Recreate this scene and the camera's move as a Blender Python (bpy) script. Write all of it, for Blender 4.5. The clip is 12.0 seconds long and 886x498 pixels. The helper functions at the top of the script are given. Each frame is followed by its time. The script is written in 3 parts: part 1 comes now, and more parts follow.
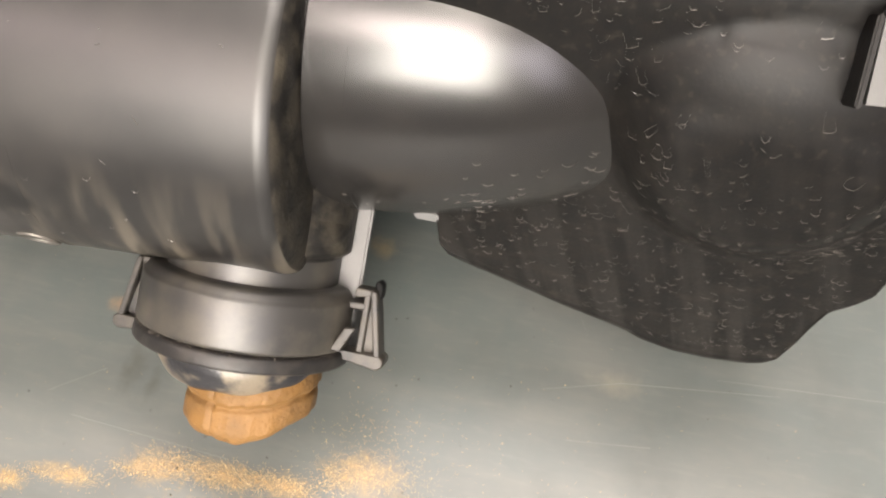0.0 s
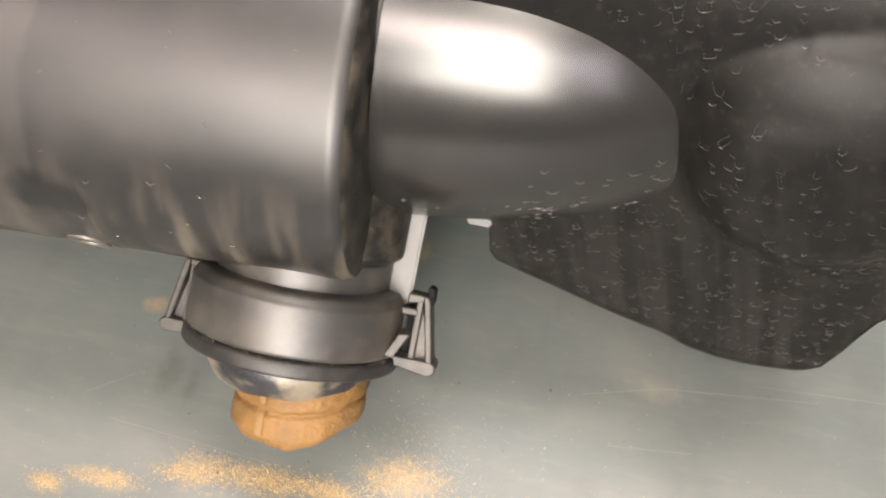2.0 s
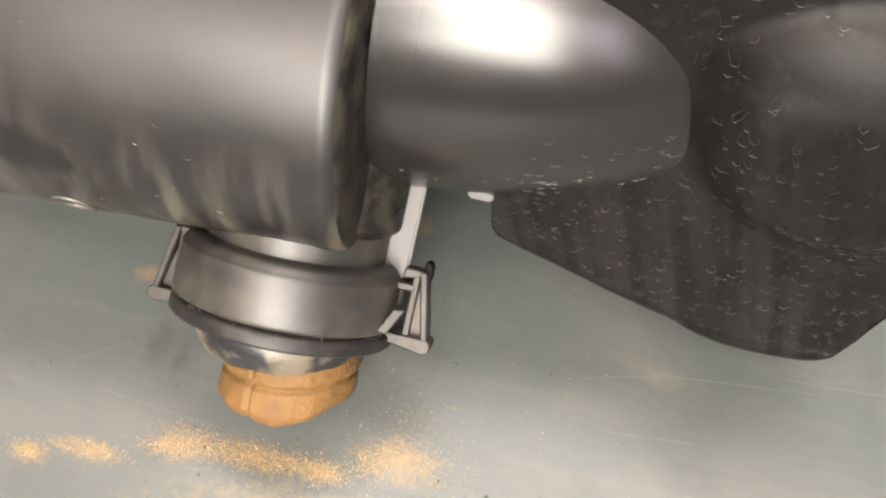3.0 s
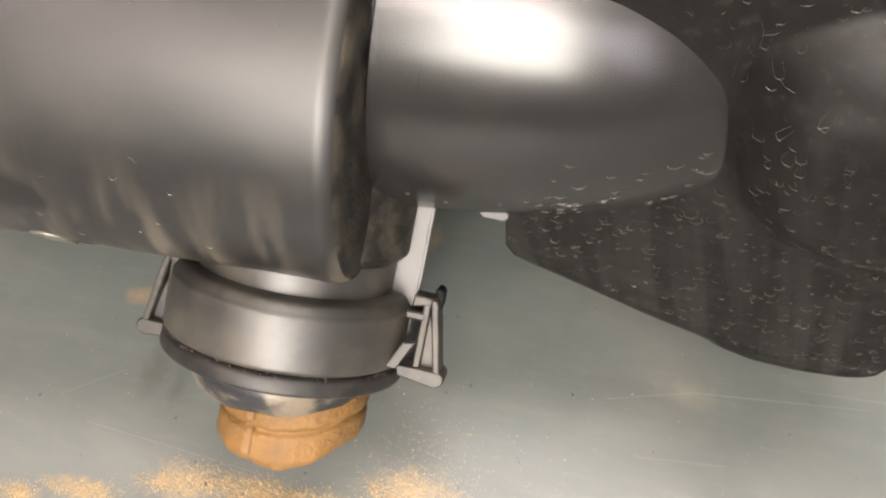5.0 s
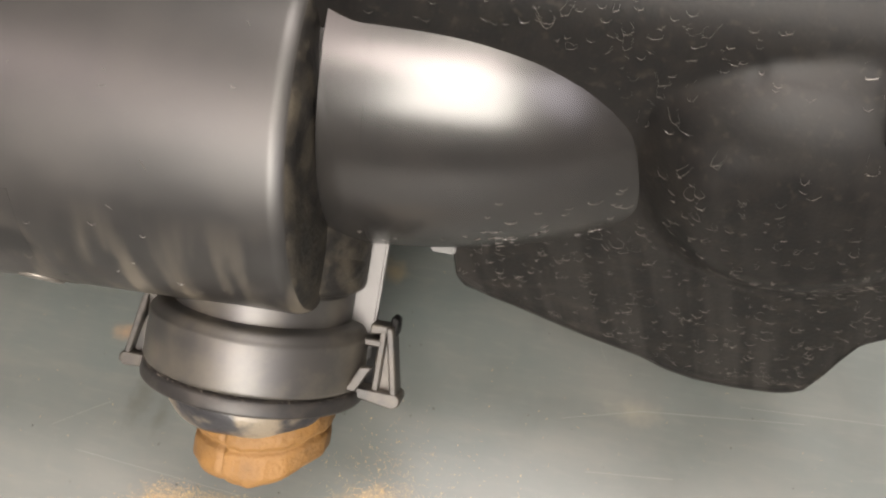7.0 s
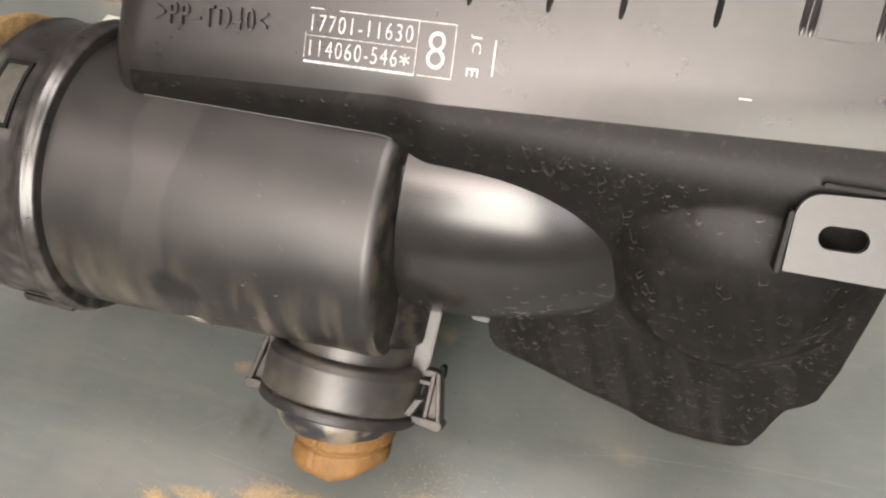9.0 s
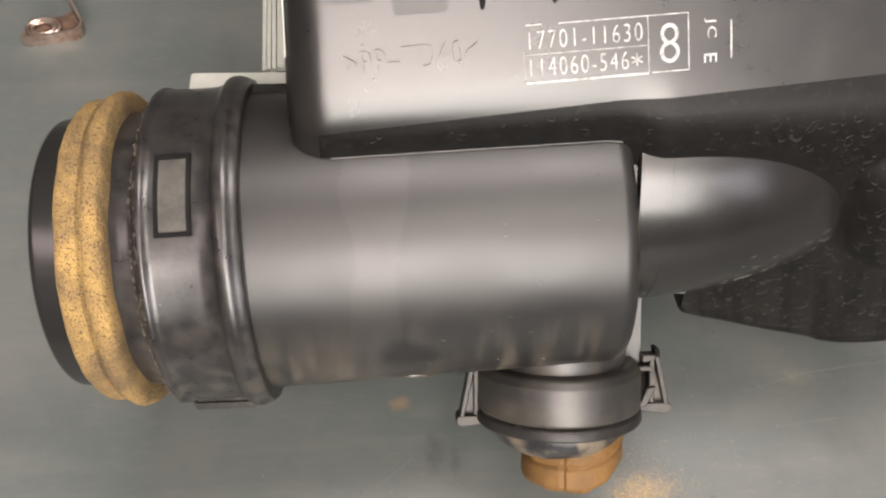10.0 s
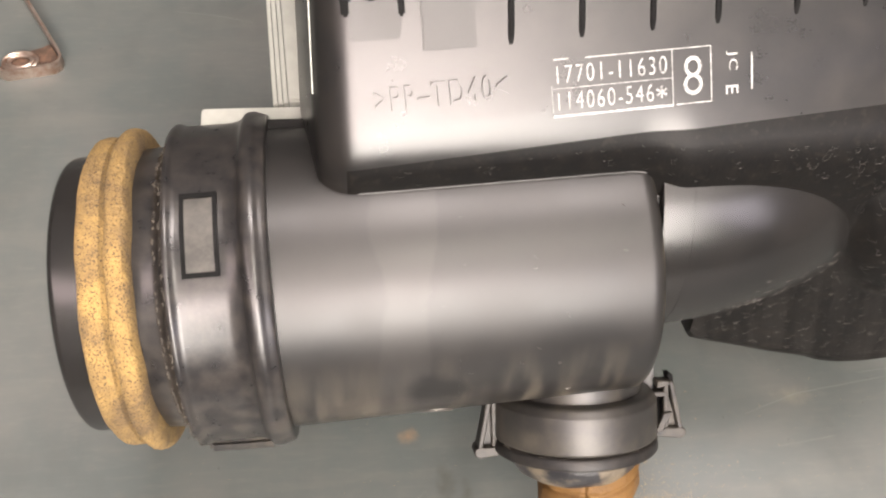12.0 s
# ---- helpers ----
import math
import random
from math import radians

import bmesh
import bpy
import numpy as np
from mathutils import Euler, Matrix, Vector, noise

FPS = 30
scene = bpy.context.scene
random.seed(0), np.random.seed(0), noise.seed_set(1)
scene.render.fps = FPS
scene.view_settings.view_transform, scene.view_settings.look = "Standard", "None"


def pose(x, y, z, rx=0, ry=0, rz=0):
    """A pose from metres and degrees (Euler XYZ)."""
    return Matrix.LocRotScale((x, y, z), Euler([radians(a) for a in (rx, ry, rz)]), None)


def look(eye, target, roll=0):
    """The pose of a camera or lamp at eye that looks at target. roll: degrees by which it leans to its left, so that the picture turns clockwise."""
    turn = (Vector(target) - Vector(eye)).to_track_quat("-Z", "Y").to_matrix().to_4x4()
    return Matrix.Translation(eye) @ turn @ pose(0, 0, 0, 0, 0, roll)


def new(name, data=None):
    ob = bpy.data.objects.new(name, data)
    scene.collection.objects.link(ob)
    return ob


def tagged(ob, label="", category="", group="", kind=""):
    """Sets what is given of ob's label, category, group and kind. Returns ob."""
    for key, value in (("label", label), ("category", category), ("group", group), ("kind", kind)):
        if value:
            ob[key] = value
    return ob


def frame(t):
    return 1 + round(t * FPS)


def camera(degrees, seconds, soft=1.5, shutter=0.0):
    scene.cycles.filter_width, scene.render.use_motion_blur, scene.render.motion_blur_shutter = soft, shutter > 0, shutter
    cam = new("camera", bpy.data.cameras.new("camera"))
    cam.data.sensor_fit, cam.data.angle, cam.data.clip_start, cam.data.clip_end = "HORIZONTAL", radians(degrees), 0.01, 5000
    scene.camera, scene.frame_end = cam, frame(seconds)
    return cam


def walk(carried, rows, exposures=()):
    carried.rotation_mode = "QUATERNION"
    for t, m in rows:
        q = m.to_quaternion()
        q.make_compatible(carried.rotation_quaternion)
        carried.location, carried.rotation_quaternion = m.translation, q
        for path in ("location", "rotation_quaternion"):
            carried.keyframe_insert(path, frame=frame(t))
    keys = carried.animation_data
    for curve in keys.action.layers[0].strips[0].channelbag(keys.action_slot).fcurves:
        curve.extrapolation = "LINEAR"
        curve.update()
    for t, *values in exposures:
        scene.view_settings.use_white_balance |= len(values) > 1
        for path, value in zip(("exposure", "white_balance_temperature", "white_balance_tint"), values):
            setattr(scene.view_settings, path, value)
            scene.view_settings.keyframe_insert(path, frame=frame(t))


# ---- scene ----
cam = camera(50.3, 12.0, soft=2.2)
PATH = [
    (0, -0.0036, 0.0083, 0.2887, 32.74, -0.71, 12.81),
    (0.5, -0.0084, 0.0169, 0.2778, 31.46, -1.46, 12.62),
    (1, -0.0201, 0.0227, 0.2801, 31.52, -1.85, 12.02),
    (1.5, -0.0190, 0.0214, 0.2847, 31.92, -2.23, 12.01),
    (2, -0.0255, 0.0074, 0.2888, 32.31, -2.19, 12.50),
    (2.5, -0.0200, 0.0130, 0.2871, 31.97, -2.12, 13.03),
    (3, -0.0225, 0.0111, 0.2790, 31.30, -2.51, 14.27),
    (5, -0.0285, 0.0328, 0.2688, 29.44, -1.42, 13.26),
    (5.5, -0.0240, 0.0339, 0.2684, 29.40, -1.20, 12.76),
    (6, -0.0188, 0.0276, 0.2794, 30.34, -0.83, 12.56),
    (6.5, -0.0098, 0.0245, 0.2892, 31.20, -0.59, 12.45),
    (7, -0.0130, 0.0234, 0.2883, 31.72, -0.66, 12.29),
    (8.8, 0.0221, -0.0322, 0.3787, 36.79, 1.21, 18.25),
    (9, 0.0109, -0.0282, 0.3718, 36.48, 1.08, 17.77),
    (9.5, -0.0324, -0.0067, 0.3758, 33.05, 0.32, 10.85),
    (10, -0.1403, -0.0130, 0.3773, 31.65, -1.19, -1.94),
    (10.5, -0.2180, 0.0036, 0.3639, 30.91, -4.17, -10.12),
    (11, -0.2304, -0.0006, 0.3663, 31.43, -6.55, -12.97),
    (11.5, -0.2201, -0.0114, 0.3766, 32.30, -5.76, -12.45),
    (12, -0.1677, -0.0080, 0.3778, 33.11, -3.57, -5.04),
]
walk(cam, [(t, pose(*row)) for t, *row in PATH],
     exposures=[(0, -0.12, 6850, 15), (5, -0.26, 6850, 15), (6.4, -0.27, 6850, 15), (7, -0.36, 6850, 15), (8.8, -0.56, 6800, 15), (9.5, -0.66, 6800, 15), (10, -0.86, 6700, 16),
                (10.5, -0.4, 6600, 19), (11.5, -0.38, 6750, 20), (12, -0.46, 6800, 18)])

# ---- light ----
world = bpy.data.worlds.new("room_air")
world.use_nodes = True
world.node_tree.nodes["Background"].inputs[0].default_value = (0.75, 0.8, 0.85, 1)
world.node_tree.nodes["Background"].inputs[1].default_value = 0.05
scene.world = world


def lamp(name, place, target, size, power, colour):
    data = bpy.data.lights.new(name, "AREA")
    data.shape, data.size, data.size_y = "RECTANGLE", size[0], size[1]
    data.energy, data.color = power, colour
    ob = new(name, data)
    ob.matrix_world = look(place, target)
    return ob


# Added fill with no door behind it: pale violet sheen on wall and nose.
lamp("violet_fill", (1.55, -2.52, 1.2), (0.1, 0.1, 0.1), (0.8, 1.5), 48, (0.92, 0.9, 1.0))
lamp("window_light", (0.15, -2.55, 0.9), (0.05, 0.0, 0.4), (1.4, 2.3), 420, (1.0, 0.99, 0.91))
lamp("ceiling_light_front", (-0.25, -2.05, 2.16), (0.0, 0.15, 0.1), (1.5, 0.85), 165, (1.0, 0.9, 0.84))
lamp("ceiling_light_middle", (0.2, -0.65, 2.26), (0.0, 0.15, 0.1), (0.8, 1.05), 64, (1.0, 0.98, 0.86))
lamp("ceiling_light_left", (-1.35, -0.85, 2.24), (-0.1, 0.15, 0.1), (1.3, 0.8), 50, (1.0, 0.84, 0.82))
lamp("ceiling_light_back", (0.15, 0.5, 2.26), (0.1, 0.2, 0.0), (1.2, 0.5), 85, (1.0, 0.95, 0.9))


# ---- materials ----
def material(name, colour, rough=0.5, metal=0.0, dust=None, dust_amount=0.3, dust_scale=60.0, grain=600.0, bump=0.02,
             spots=None, spot_scale=300.0, spot_amount=0.0, vary=1.0):
    m = bpy.data.materials.new(name)
    m.use_nodes = True
    nt = m.node_tree
    nodes, link = nt.nodes, nt.links.new
    bsdf = nodes["Principled BSDF"]
    bsdf.inputs["Metallic"].default_value = metal
    coord = nodes.new("ShaderNodeTexCoord")
    big = nodes.new("ShaderNodeTexNoise")
    big.inputs["Scale"].default_value, big.inputs["Detail"].default_value = dust_scale, 6.0
    big.inputs["Roughness"].default_value = 0.65
    link(coord.outputs["Object"], big.inputs["Vector"])
    fine = nodes.new("ShaderNodeTexNoise")
    fine.inputs["Scale"].default_value, fine.inputs["Detail"].default_value = grain, 3.0
    link(coord.outputs["Object"], fine.inputs["Vector"])
    ramp = nodes.new("ShaderNodeValToRGB")
    ramp.color_ramp.elements[0].position, ramp.color_ramp.elements[1].position = 0.42, 0.72
    ramp.color_ramp.elements[0].color = (0, 0, 0, 1)
    ramp.color_ramp.elements[1].color = (dust_amount, dust_amount, dust_amount, 1)
    link(big.outputs["Fac"], ramp.inputs["Fac"])
    mix = nodes.new("ShaderNodeMix")
    mix.data_type = "RGBA"
    mix.inputs["A"].default_value = (*colour, 1)
    mix.inputs["B"].default_value = (*(dust or [min(1, c * 1.6 + 0.02) for c in colour]), 1)
    link(ramp.outputs["Color"], mix.inputs["Factor"])
    last = mix.outputs["Result"]
    if spots:
        dots = nodes.new("ShaderNodeTexNoise")
        dots.inputs["Scale"].default_value, dots.inputs["Detail"].default_value = spot_scale, 2.0
        link(coord.outputs["Object"], dots.inputs["Vector"])
        cut = nodes.new("ShaderNodeValToRGB")
        cut.color_ramp.elements[0].position, cut.color_ramp.elements[1].position = 0.6, 0.7
        cut.color_ramp.elements[0].color, cut.color_ramp.elements[1].color = (0, 0, 0, 1), (spot_amount,) * 3 + (1,)
        link(dots.outputs["Fac"], cut.inputs["Fac"])
        second = nodes.new("ShaderNodeMix")
        second.data_type = "RGBA"
        second.inputs["B"].default_value = (*spots, 1)
        link(cut.outputs["Color"], second.inputs["Factor"])
        link(last, second.inputs["A"])
        last = second.outputs["Result"]
    link(last, bsdf.inputs["Base Color"])
    gloss = nodes.new("ShaderNodeMapRange")
    gloss.inputs["To Min"].default_value, gloss.inputs["To Max"].default_value = rough - 0.05 * vary, rough + 0.1 * vary
    link(big.outputs["Fac"], gloss.inputs["Value"])
    link(gloss.outputs["Result"], bsdf.inputs["Roughness"])
    relief = nodes.new("ShaderNodeBump")
    relief.inputs["Strength"].default_value, relief.inputs["Distance"].default_value = bump, 0.001
    link(fine.outputs["Fac"], relief.inputs["Height"])
    link(relief.outputs["Normal"], bsdf.inputs["Normal"])
    return m


def streaks(m, stretch, high, low, colour, amount, edges=(0.45, 0.62), lean=0.0):
    """Dried runs of dirt that follow one direction and gather towards a height."""
    nt = m.node_tree
    nodes, link = nt.nodes, nt.links.new
    bsdf = nodes["Principled BSDF"]
    old = bsdf.inputs["Base Color"].links[0].from_socket
    coord, mapping, tex = nodes.new("ShaderNodeTexCoord"), nodes.new("ShaderNodeMapping"), nodes.new("ShaderNodeTexNoise")
    mapping.vector_type = "TEXTURE"
    mapping.inputs["Scale"].default_value = [1.0 / k for k in stretch]
    mapping.inputs["Rotation"].default_value = (0.0, radians(lean), 0.0)
    tex.inputs["Scale"].default_value, tex.inputs["Detail"].default_value = 1.0, 4.0
    link(coord.outputs["Object"], mapping.inputs["Vector"])
    link(mapping.outputs["Vector"], tex.inputs["Vector"])
    ramp = nodes.new("ShaderNodeValToRGB")
    ramp.color_ramp.elements[0].position, ramp.color_ramp.elements[1].position = edges
    link(tex.outputs["Fac"], ramp.inputs["Fac"])
    split, span, mult = nodes.new("ShaderNodeSeparateXYZ"), nodes.new("ShaderNodeMapRange"), nodes.new("ShaderNodeMath")
    link(coord.outputs["Object"], split.inputs["Vector"])
    link(split.outputs["Z"], span.inputs["Value"])
    span.inputs["From Min"].default_value, span.inputs["From Max"].default_value = low, high
    span.inputs["To Min"].default_value, span.inputs["To Max"].default_value = amount, 0.0
    mult.operation = "MULTIPLY"
    link(ramp.outputs["Color"], mult.inputs[0])
    link(span.outputs["Result"], mult.inputs[1])
    mix = nodes.new("ShaderNodeMix")
    mix.data_type = "RGBA"
    mix.inputs["B"].default_value = (*colour, 1)
    link(mult.outputs["Value"], mix.inputs["Factor"])
    link(old, mix.inputs["A"])
    link(mix.outputs["Result"], bsdf.inputs["Base Color"])
    return m


def blotch(m, place, reach, colour, amount, ragged=220.0, edges=(0.75, 1.7)):
    """A stain round a place on a surface, with a ragged edge."""
    nt = m.node_tree
    nodes, link = nt.nodes, nt.links.new
    bsdf = nodes["Principled BSDF"]
    old = bsdf.inputs["Base Color"].links[0].from_socket
    coord, mapping, tex = nodes.new("ShaderNodeTexCoord"), nodes.new("ShaderNodeMapping"), nodes.new("ShaderNodeTexNoise")
    mapping.vector_type = "TEXTURE"
    mapping.inputs["Location"].default_value = (*place, 0)[:3]
    mapping.inputs["Scale"].default_value = (*reach, 1)[:3]
    tex.inputs["Scale"].default_value, tex.inputs["Detail"].default_value = ragged, 5.0
    size, span, add = nodes.new("ShaderNodeVectorMath"), nodes.new("ShaderNodeMapRange"), nodes.new("ShaderNodeMath")
    size.operation, add.operation = "LENGTH", "MULTIPLY_ADD"
    link(coord.outputs["Object"], mapping.inputs["Vector"])
    link(coord.outputs["Object"], tex.inputs["Vector"])
    link(mapping.outputs["Vector"], size.inputs[0])
    link(tex.outputs["Fac"], add.inputs[0])
    add.inputs[1].default_value = 1.6
    link(size.outputs["Value"], add.inputs[2])
    link(add.outputs["Value"], span.inputs["Value"])
    span.inputs["From Min"].default_value, span.inputs["From Max"].default_value = edges
    span.inputs["To Min"].default_value, span.inputs["To Max"].default_value = amount, 0.0
    mix = nodes.new("ShaderNodeMix")
    mix.data_type = "RGBA"
    mix.inputs["B"].default_value = (*colour, 1)
    link(span.outputs["Result"], mix.inputs["Factor"])
    link(old, mix.inputs["A"])
    link(mix.outputs["Result"], bsdf.inputs["Base Color"])


PLASTIC = material("black_plastic", (0.0095, 0.0092, 0.009), 0.25, dust=(0.02, 0.018, 0.016), dust_amount=0.4, dust_scale=40, bump=0.006, vary=0.2)
streaks(PLASTIC, (140, 60, 30), 0.105, 0.05, (0.035, 0.03, 0.024), 0.5)
TUBING = material("black_tube_plastic", (0.0095, 0.0092, 0.009), 0.36, dust=(0.02, 0.018, 0.016), dust_amount=0.6, dust_scale=34, bump=0.012, vary=1.7)
streaks(TUBING, (130, 40, 22), 0.116, 0.055, (0.11, 0.095, 0.073), 1.0, (0.44, 0.6))
streaks(TUBING, (75, 34, 20), 0.11, 0.05, (0.007, 0.0065, 0.006), 1.0, (0.54, 0.58))
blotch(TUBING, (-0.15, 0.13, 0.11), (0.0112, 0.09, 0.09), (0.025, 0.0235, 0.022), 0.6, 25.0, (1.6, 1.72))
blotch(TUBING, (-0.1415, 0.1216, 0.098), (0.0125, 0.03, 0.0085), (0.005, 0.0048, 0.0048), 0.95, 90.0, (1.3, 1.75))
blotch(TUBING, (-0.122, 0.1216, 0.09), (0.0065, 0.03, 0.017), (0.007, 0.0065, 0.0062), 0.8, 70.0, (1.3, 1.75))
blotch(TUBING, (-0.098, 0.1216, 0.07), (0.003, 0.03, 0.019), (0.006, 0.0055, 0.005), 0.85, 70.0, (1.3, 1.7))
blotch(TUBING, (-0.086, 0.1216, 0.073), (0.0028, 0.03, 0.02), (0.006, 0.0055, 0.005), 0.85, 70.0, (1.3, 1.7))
COVER = material("black_cover_plastic", (0.0075, 0.0073, 0.0072), 0.27, dust=(0.02, 0.017, 0.0145), dust_amount=0.5, dust_scale=75, bump=0.015, vary=0.7)
streaks(COVER, (95, 30, 14), 0.16, 0.03, (0.026, 0.022, 0.018), 0.6)
GLOSSY = material("glossy_black_plastic", (0.012, 0.0115, 0.0118), 0.27, dust=(0.05, 0.043, 0.037), dust_amount=0.5, dust_scale=190, bump=0.04)
streaks(GLOSSY, (150, 150, 150), 0.12, 0.05, (0.09, 0.08, 0.066), 0.7, (0.5, 0.62))
# Real grime on a darker copy of the cover plastic that paints in shade.
SHADED_GRIME = material("shaded_grimy_plastic", (0.004, 0.0038, 0.0037), 0.42, dust=(0.008, 0.007, 0.006), dust_amount=0.8, dust_scale=160, bump=0.06, grain=900,
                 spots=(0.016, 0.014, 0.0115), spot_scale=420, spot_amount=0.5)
SHADED_GRIME.node_tree.nodes["Principled BSDF"].inputs["Specular IOR Level"].default_value = 0.13
streaks(SHADED_GRIME, (230, 60, 16), 0.15, 0.02, (0.013, 0.012, 0.011), 0.8, (0.46, 0.6), -17.0)
streaks(SHADED_GRIME, (60, 60, 200), 0.12, 0.04, (0.025, 0.0215, 0.018), 0.3, (0.52, 0.7))
RUBBER = material("black_rubber", (0.011, 0.0105, 0.0105), 0.42, dust=(0.06, 0.05, 0.04), dust_amount=0.25, dust_scale=150, bump=0.1)
RUBBER.node_tree.nodes["Principled BSDF"].inputs["Specular IOR Level"].default_value = 0.3
CUP = material("dusty_black_cup", (0.014, 0.014, 0.016), 0.35, dust=(0.115, 0.096, 0.07), dust_amount=1.0, dust_scale=56, bump=0.2)
CUP.node_tree.nodes["Color Ramp"].color_ramp.elements[0].position = 0.46
CUP.node_tree.nodes["Color Ramp"].color_ramp.elements[1].position = 0.57
CLIP = material("black_clip_plastic", (0.011, 0.0105, 0.01), 0.42, dust=(0.055, 0.047, 0.037), dust_amount=0.8, dust_scale=140, bump=0.1)
BOSS = material("dusty_black_boss", (0.008, 0.0075, 0.007), 0.5, dust=(0.05, 0.043, 0.032), dust_amount=0.9, dust_scale=120, bump=0.3)
BOSS.node_tree.nodes["Principled BSDF"].inputs["Specular IOR Level"].default_value = 0.2
CLIP.node_tree.nodes["Principled BSDF"].inputs["Specular IOR Level"].default_value = 0.3
RINGED = material("satin_black_ring", (0.018, 0.0172, 0.0162), 0.4, dust=(0.06, 0.052, 0.04), dust_amount=0.9, dust_scale=48, bump=0.02)
PANE = material("dusty_window", (0.026, 0.025, 0.022), 0.4, dust=(0.075, 0.068, 0.057), dust_amount=0.8, dust_scale=150)
FOAM = material("yellow_foam", (0.3, 0.19, 0.062), 0.9, dust=(0.12, 0.078, 0.036), dust_amount=0.95, dust_scale=70, grain=1000, bump=1.0,
                spots=(0.04, 0.026, 0.013), spot_scale=1900, spot_amount=0.95)
for node in FOAM.node_tree.nodes:
    if node.type == "VALTORGB" and node.color_ramp.elements[0].position > 0.55:
        node.color_ramp.elements[0].position, node.color_ramp.elements[1].position = 0.55, 0.62
FOAM.node_tree.nodes["Color Ramp"].color_ramp.elements[0].position = 0.34
FOAM.node_tree.nodes["Color Ramp"].color_ramp.elements[1].position = 0.62
PLUG = material("tan_plug", (0.125, 0.06, 0.0115), 0.7, dust=(0.065, 0.033, 0.009), dust_amount=0.75, dust_scale=110, bump=0.6)
FLANGE = material("grey_plastic_flange", (0.3, 0.31, 0.28), 0.45, dust=(0.42, 0.42, 0.38), dust_amount=0.5, dust_scale=90, bump=0.1)
BRACKET = material("grey_bracket_plastic", (0.028, 0.028, 0.027), 0.42, dust=(0.05, 0.05, 0.047), dust_amount=0.4, dust_scale=120, bump=0.03)
INK = material("white_ink", (0.42, 0.42, 0.41), 0.6, dust=(0.05, 0.049, 0.047), dust_amount=1.0, dust_scale=520)
STEEL = material("rusty_steel", (0.5, 0.42, 0.36), 0.3, metal=0.9, dust=(0.25, 0.1, 0.05), dust_amount=0.8, dust_scale=150)
CRUST = material("dirt_crust", (0.03, 0.025, 0.02), 0.8, dust=(0.075, 0.063, 0.048), dust_amount=0.9, dust_scale=300, bump=0.4)
BUSH = material("dull_metal", (0.12, 0.112, 0.1), 0.45, metal=0.6, dust=(0.06, 0.052, 0.044), dust_amount=0.8, dust_scale=180)
RUST = material("rust", (0.05, 0.03, 0.02), 0.6, metal=0.2, dust=(0.2, 0.11, 0.07), dust_amount=0.8, dust_scale=200)
BENCH = material("grey_green_paint", (0.0655, 0.0755, 0.073), 0.42, dust=(0.105, 0.102, 0.094), dust_amount=0.7, dust_scale=9, grain=420, bump=0.03,
                 spots=(0.09, 0.09, 0.08), spot_scale=150, spot_amount=0.15)
streaks(BENCH, (14, 70, 1), 1.0, -1.0, (0.165, 0.157, 0.137), 0.34, (0.5, 0.75))
streaks(BENCH, (90, 420, 1), 1.0, -1.0, (0.14, 0.14, 0.128), 0.24, (0.52, 0.72))
streaks(BENCH, (35, 26, 1), 1.0, -1.0, (0.045, 0.05, 0.047), 0.7, (0.5, 0.7))
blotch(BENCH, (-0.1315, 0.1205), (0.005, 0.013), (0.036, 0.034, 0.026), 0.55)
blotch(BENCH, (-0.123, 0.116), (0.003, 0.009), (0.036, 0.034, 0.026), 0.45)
blotch(BENCH, (0.0265, 0.1507), (0.012, 0.006), (0.2, 0.18, 0.14), 0.35)
blotch(BENCH, (-0.0621, 0.1855), (0.007, 0.006), (0.22, 0.16, 0.09), 0.6)
blotch(BENCH, (-0.1459, 0.1424), (0.006, 0.004), (0.3, 0.17, 0.08), 0.5)
for x, y, a, b in ((-0.155, 0.076, 0.006, 0.004), (-0.138, 0.0812, 0.01, 0.004), (-0.112, 0.0895, 0.01, 0.006), (-0.09, 0.0918, 0.014, 0.005), (-0.069, 0.0925, 0.008, 0.005), (-0.047, 0.102, 0.013, 0.008), (-0.06, 0.072, 0.05, 0.015)):
    blotch(BENCH, (x, y), (a * 1.25, b * 1.2), (0.27, 0.18, 0.08), 0.6, 320.0)
PALE = material("scratched_paint", (0.14, 0.147, 0.14), 0.45)
STAIN = material("dark_stain", (0.05, 0.05, 0.045), 0.6)
FLOOR = material("unseen_dark_floor", (0.05, 0.048, 0.046), 0.7, dust_scale=4, grain=80)
WALL = material("room_paint", (0.09, 0.086, 0.082), 0.8, dust_scale=3, grain=60)
CEILING = material("ceiling_paint", (0.65, 0.64, 0.62), 0.8, dust_scale=3, grain=60)
DUST = material("sawdust", (0.34, 0.22, 0.095), 0.85, dust=(0.5, 0.38, 0.22), dust_amount=0.9, dust_scale=500)
SCALE = material("dried_dirt", (0.045, 0.041, 0.037), 0.3, dust=(0.125, 0.114, 0.1), dust_amount=0.8, dust_scale=200)
# Near-black on the clips; painted-in shade for slots, grooves and window outline.
SHADE_BLACK = material("shade_black", (0.004, 0.004, 0.004), 0.7)
SHADE_BLACK.node_tree.nodes["Principled BSDF"].inputs["Specular IOR Level"].default_value = 0.1


# ---- helpers for meshes ----
def part(name, bm, mat, parent=None, label="", smooth=True, angle=40):
    me = bpy.data.meshes.new(name)
    bmesh.ops.recalc_face_normals(bm, faces=bm.faces[:])
    for f in bm.faces:
        f.smooth = smooth
    if smooth:
        lim = radians(angle)
        for e in bm.edges:
            if len(e.link_faces) == 2 and e.calc_face_angle(0) > lim:
                e.smooth = False
    bm.to_mesh(me)
    bm.free()
    me.materials.append(mat)
    ob = new(name, me)
    if parent is not None:
        ob.parent = parent
    if label:
        tagged(ob, label)
    return ob


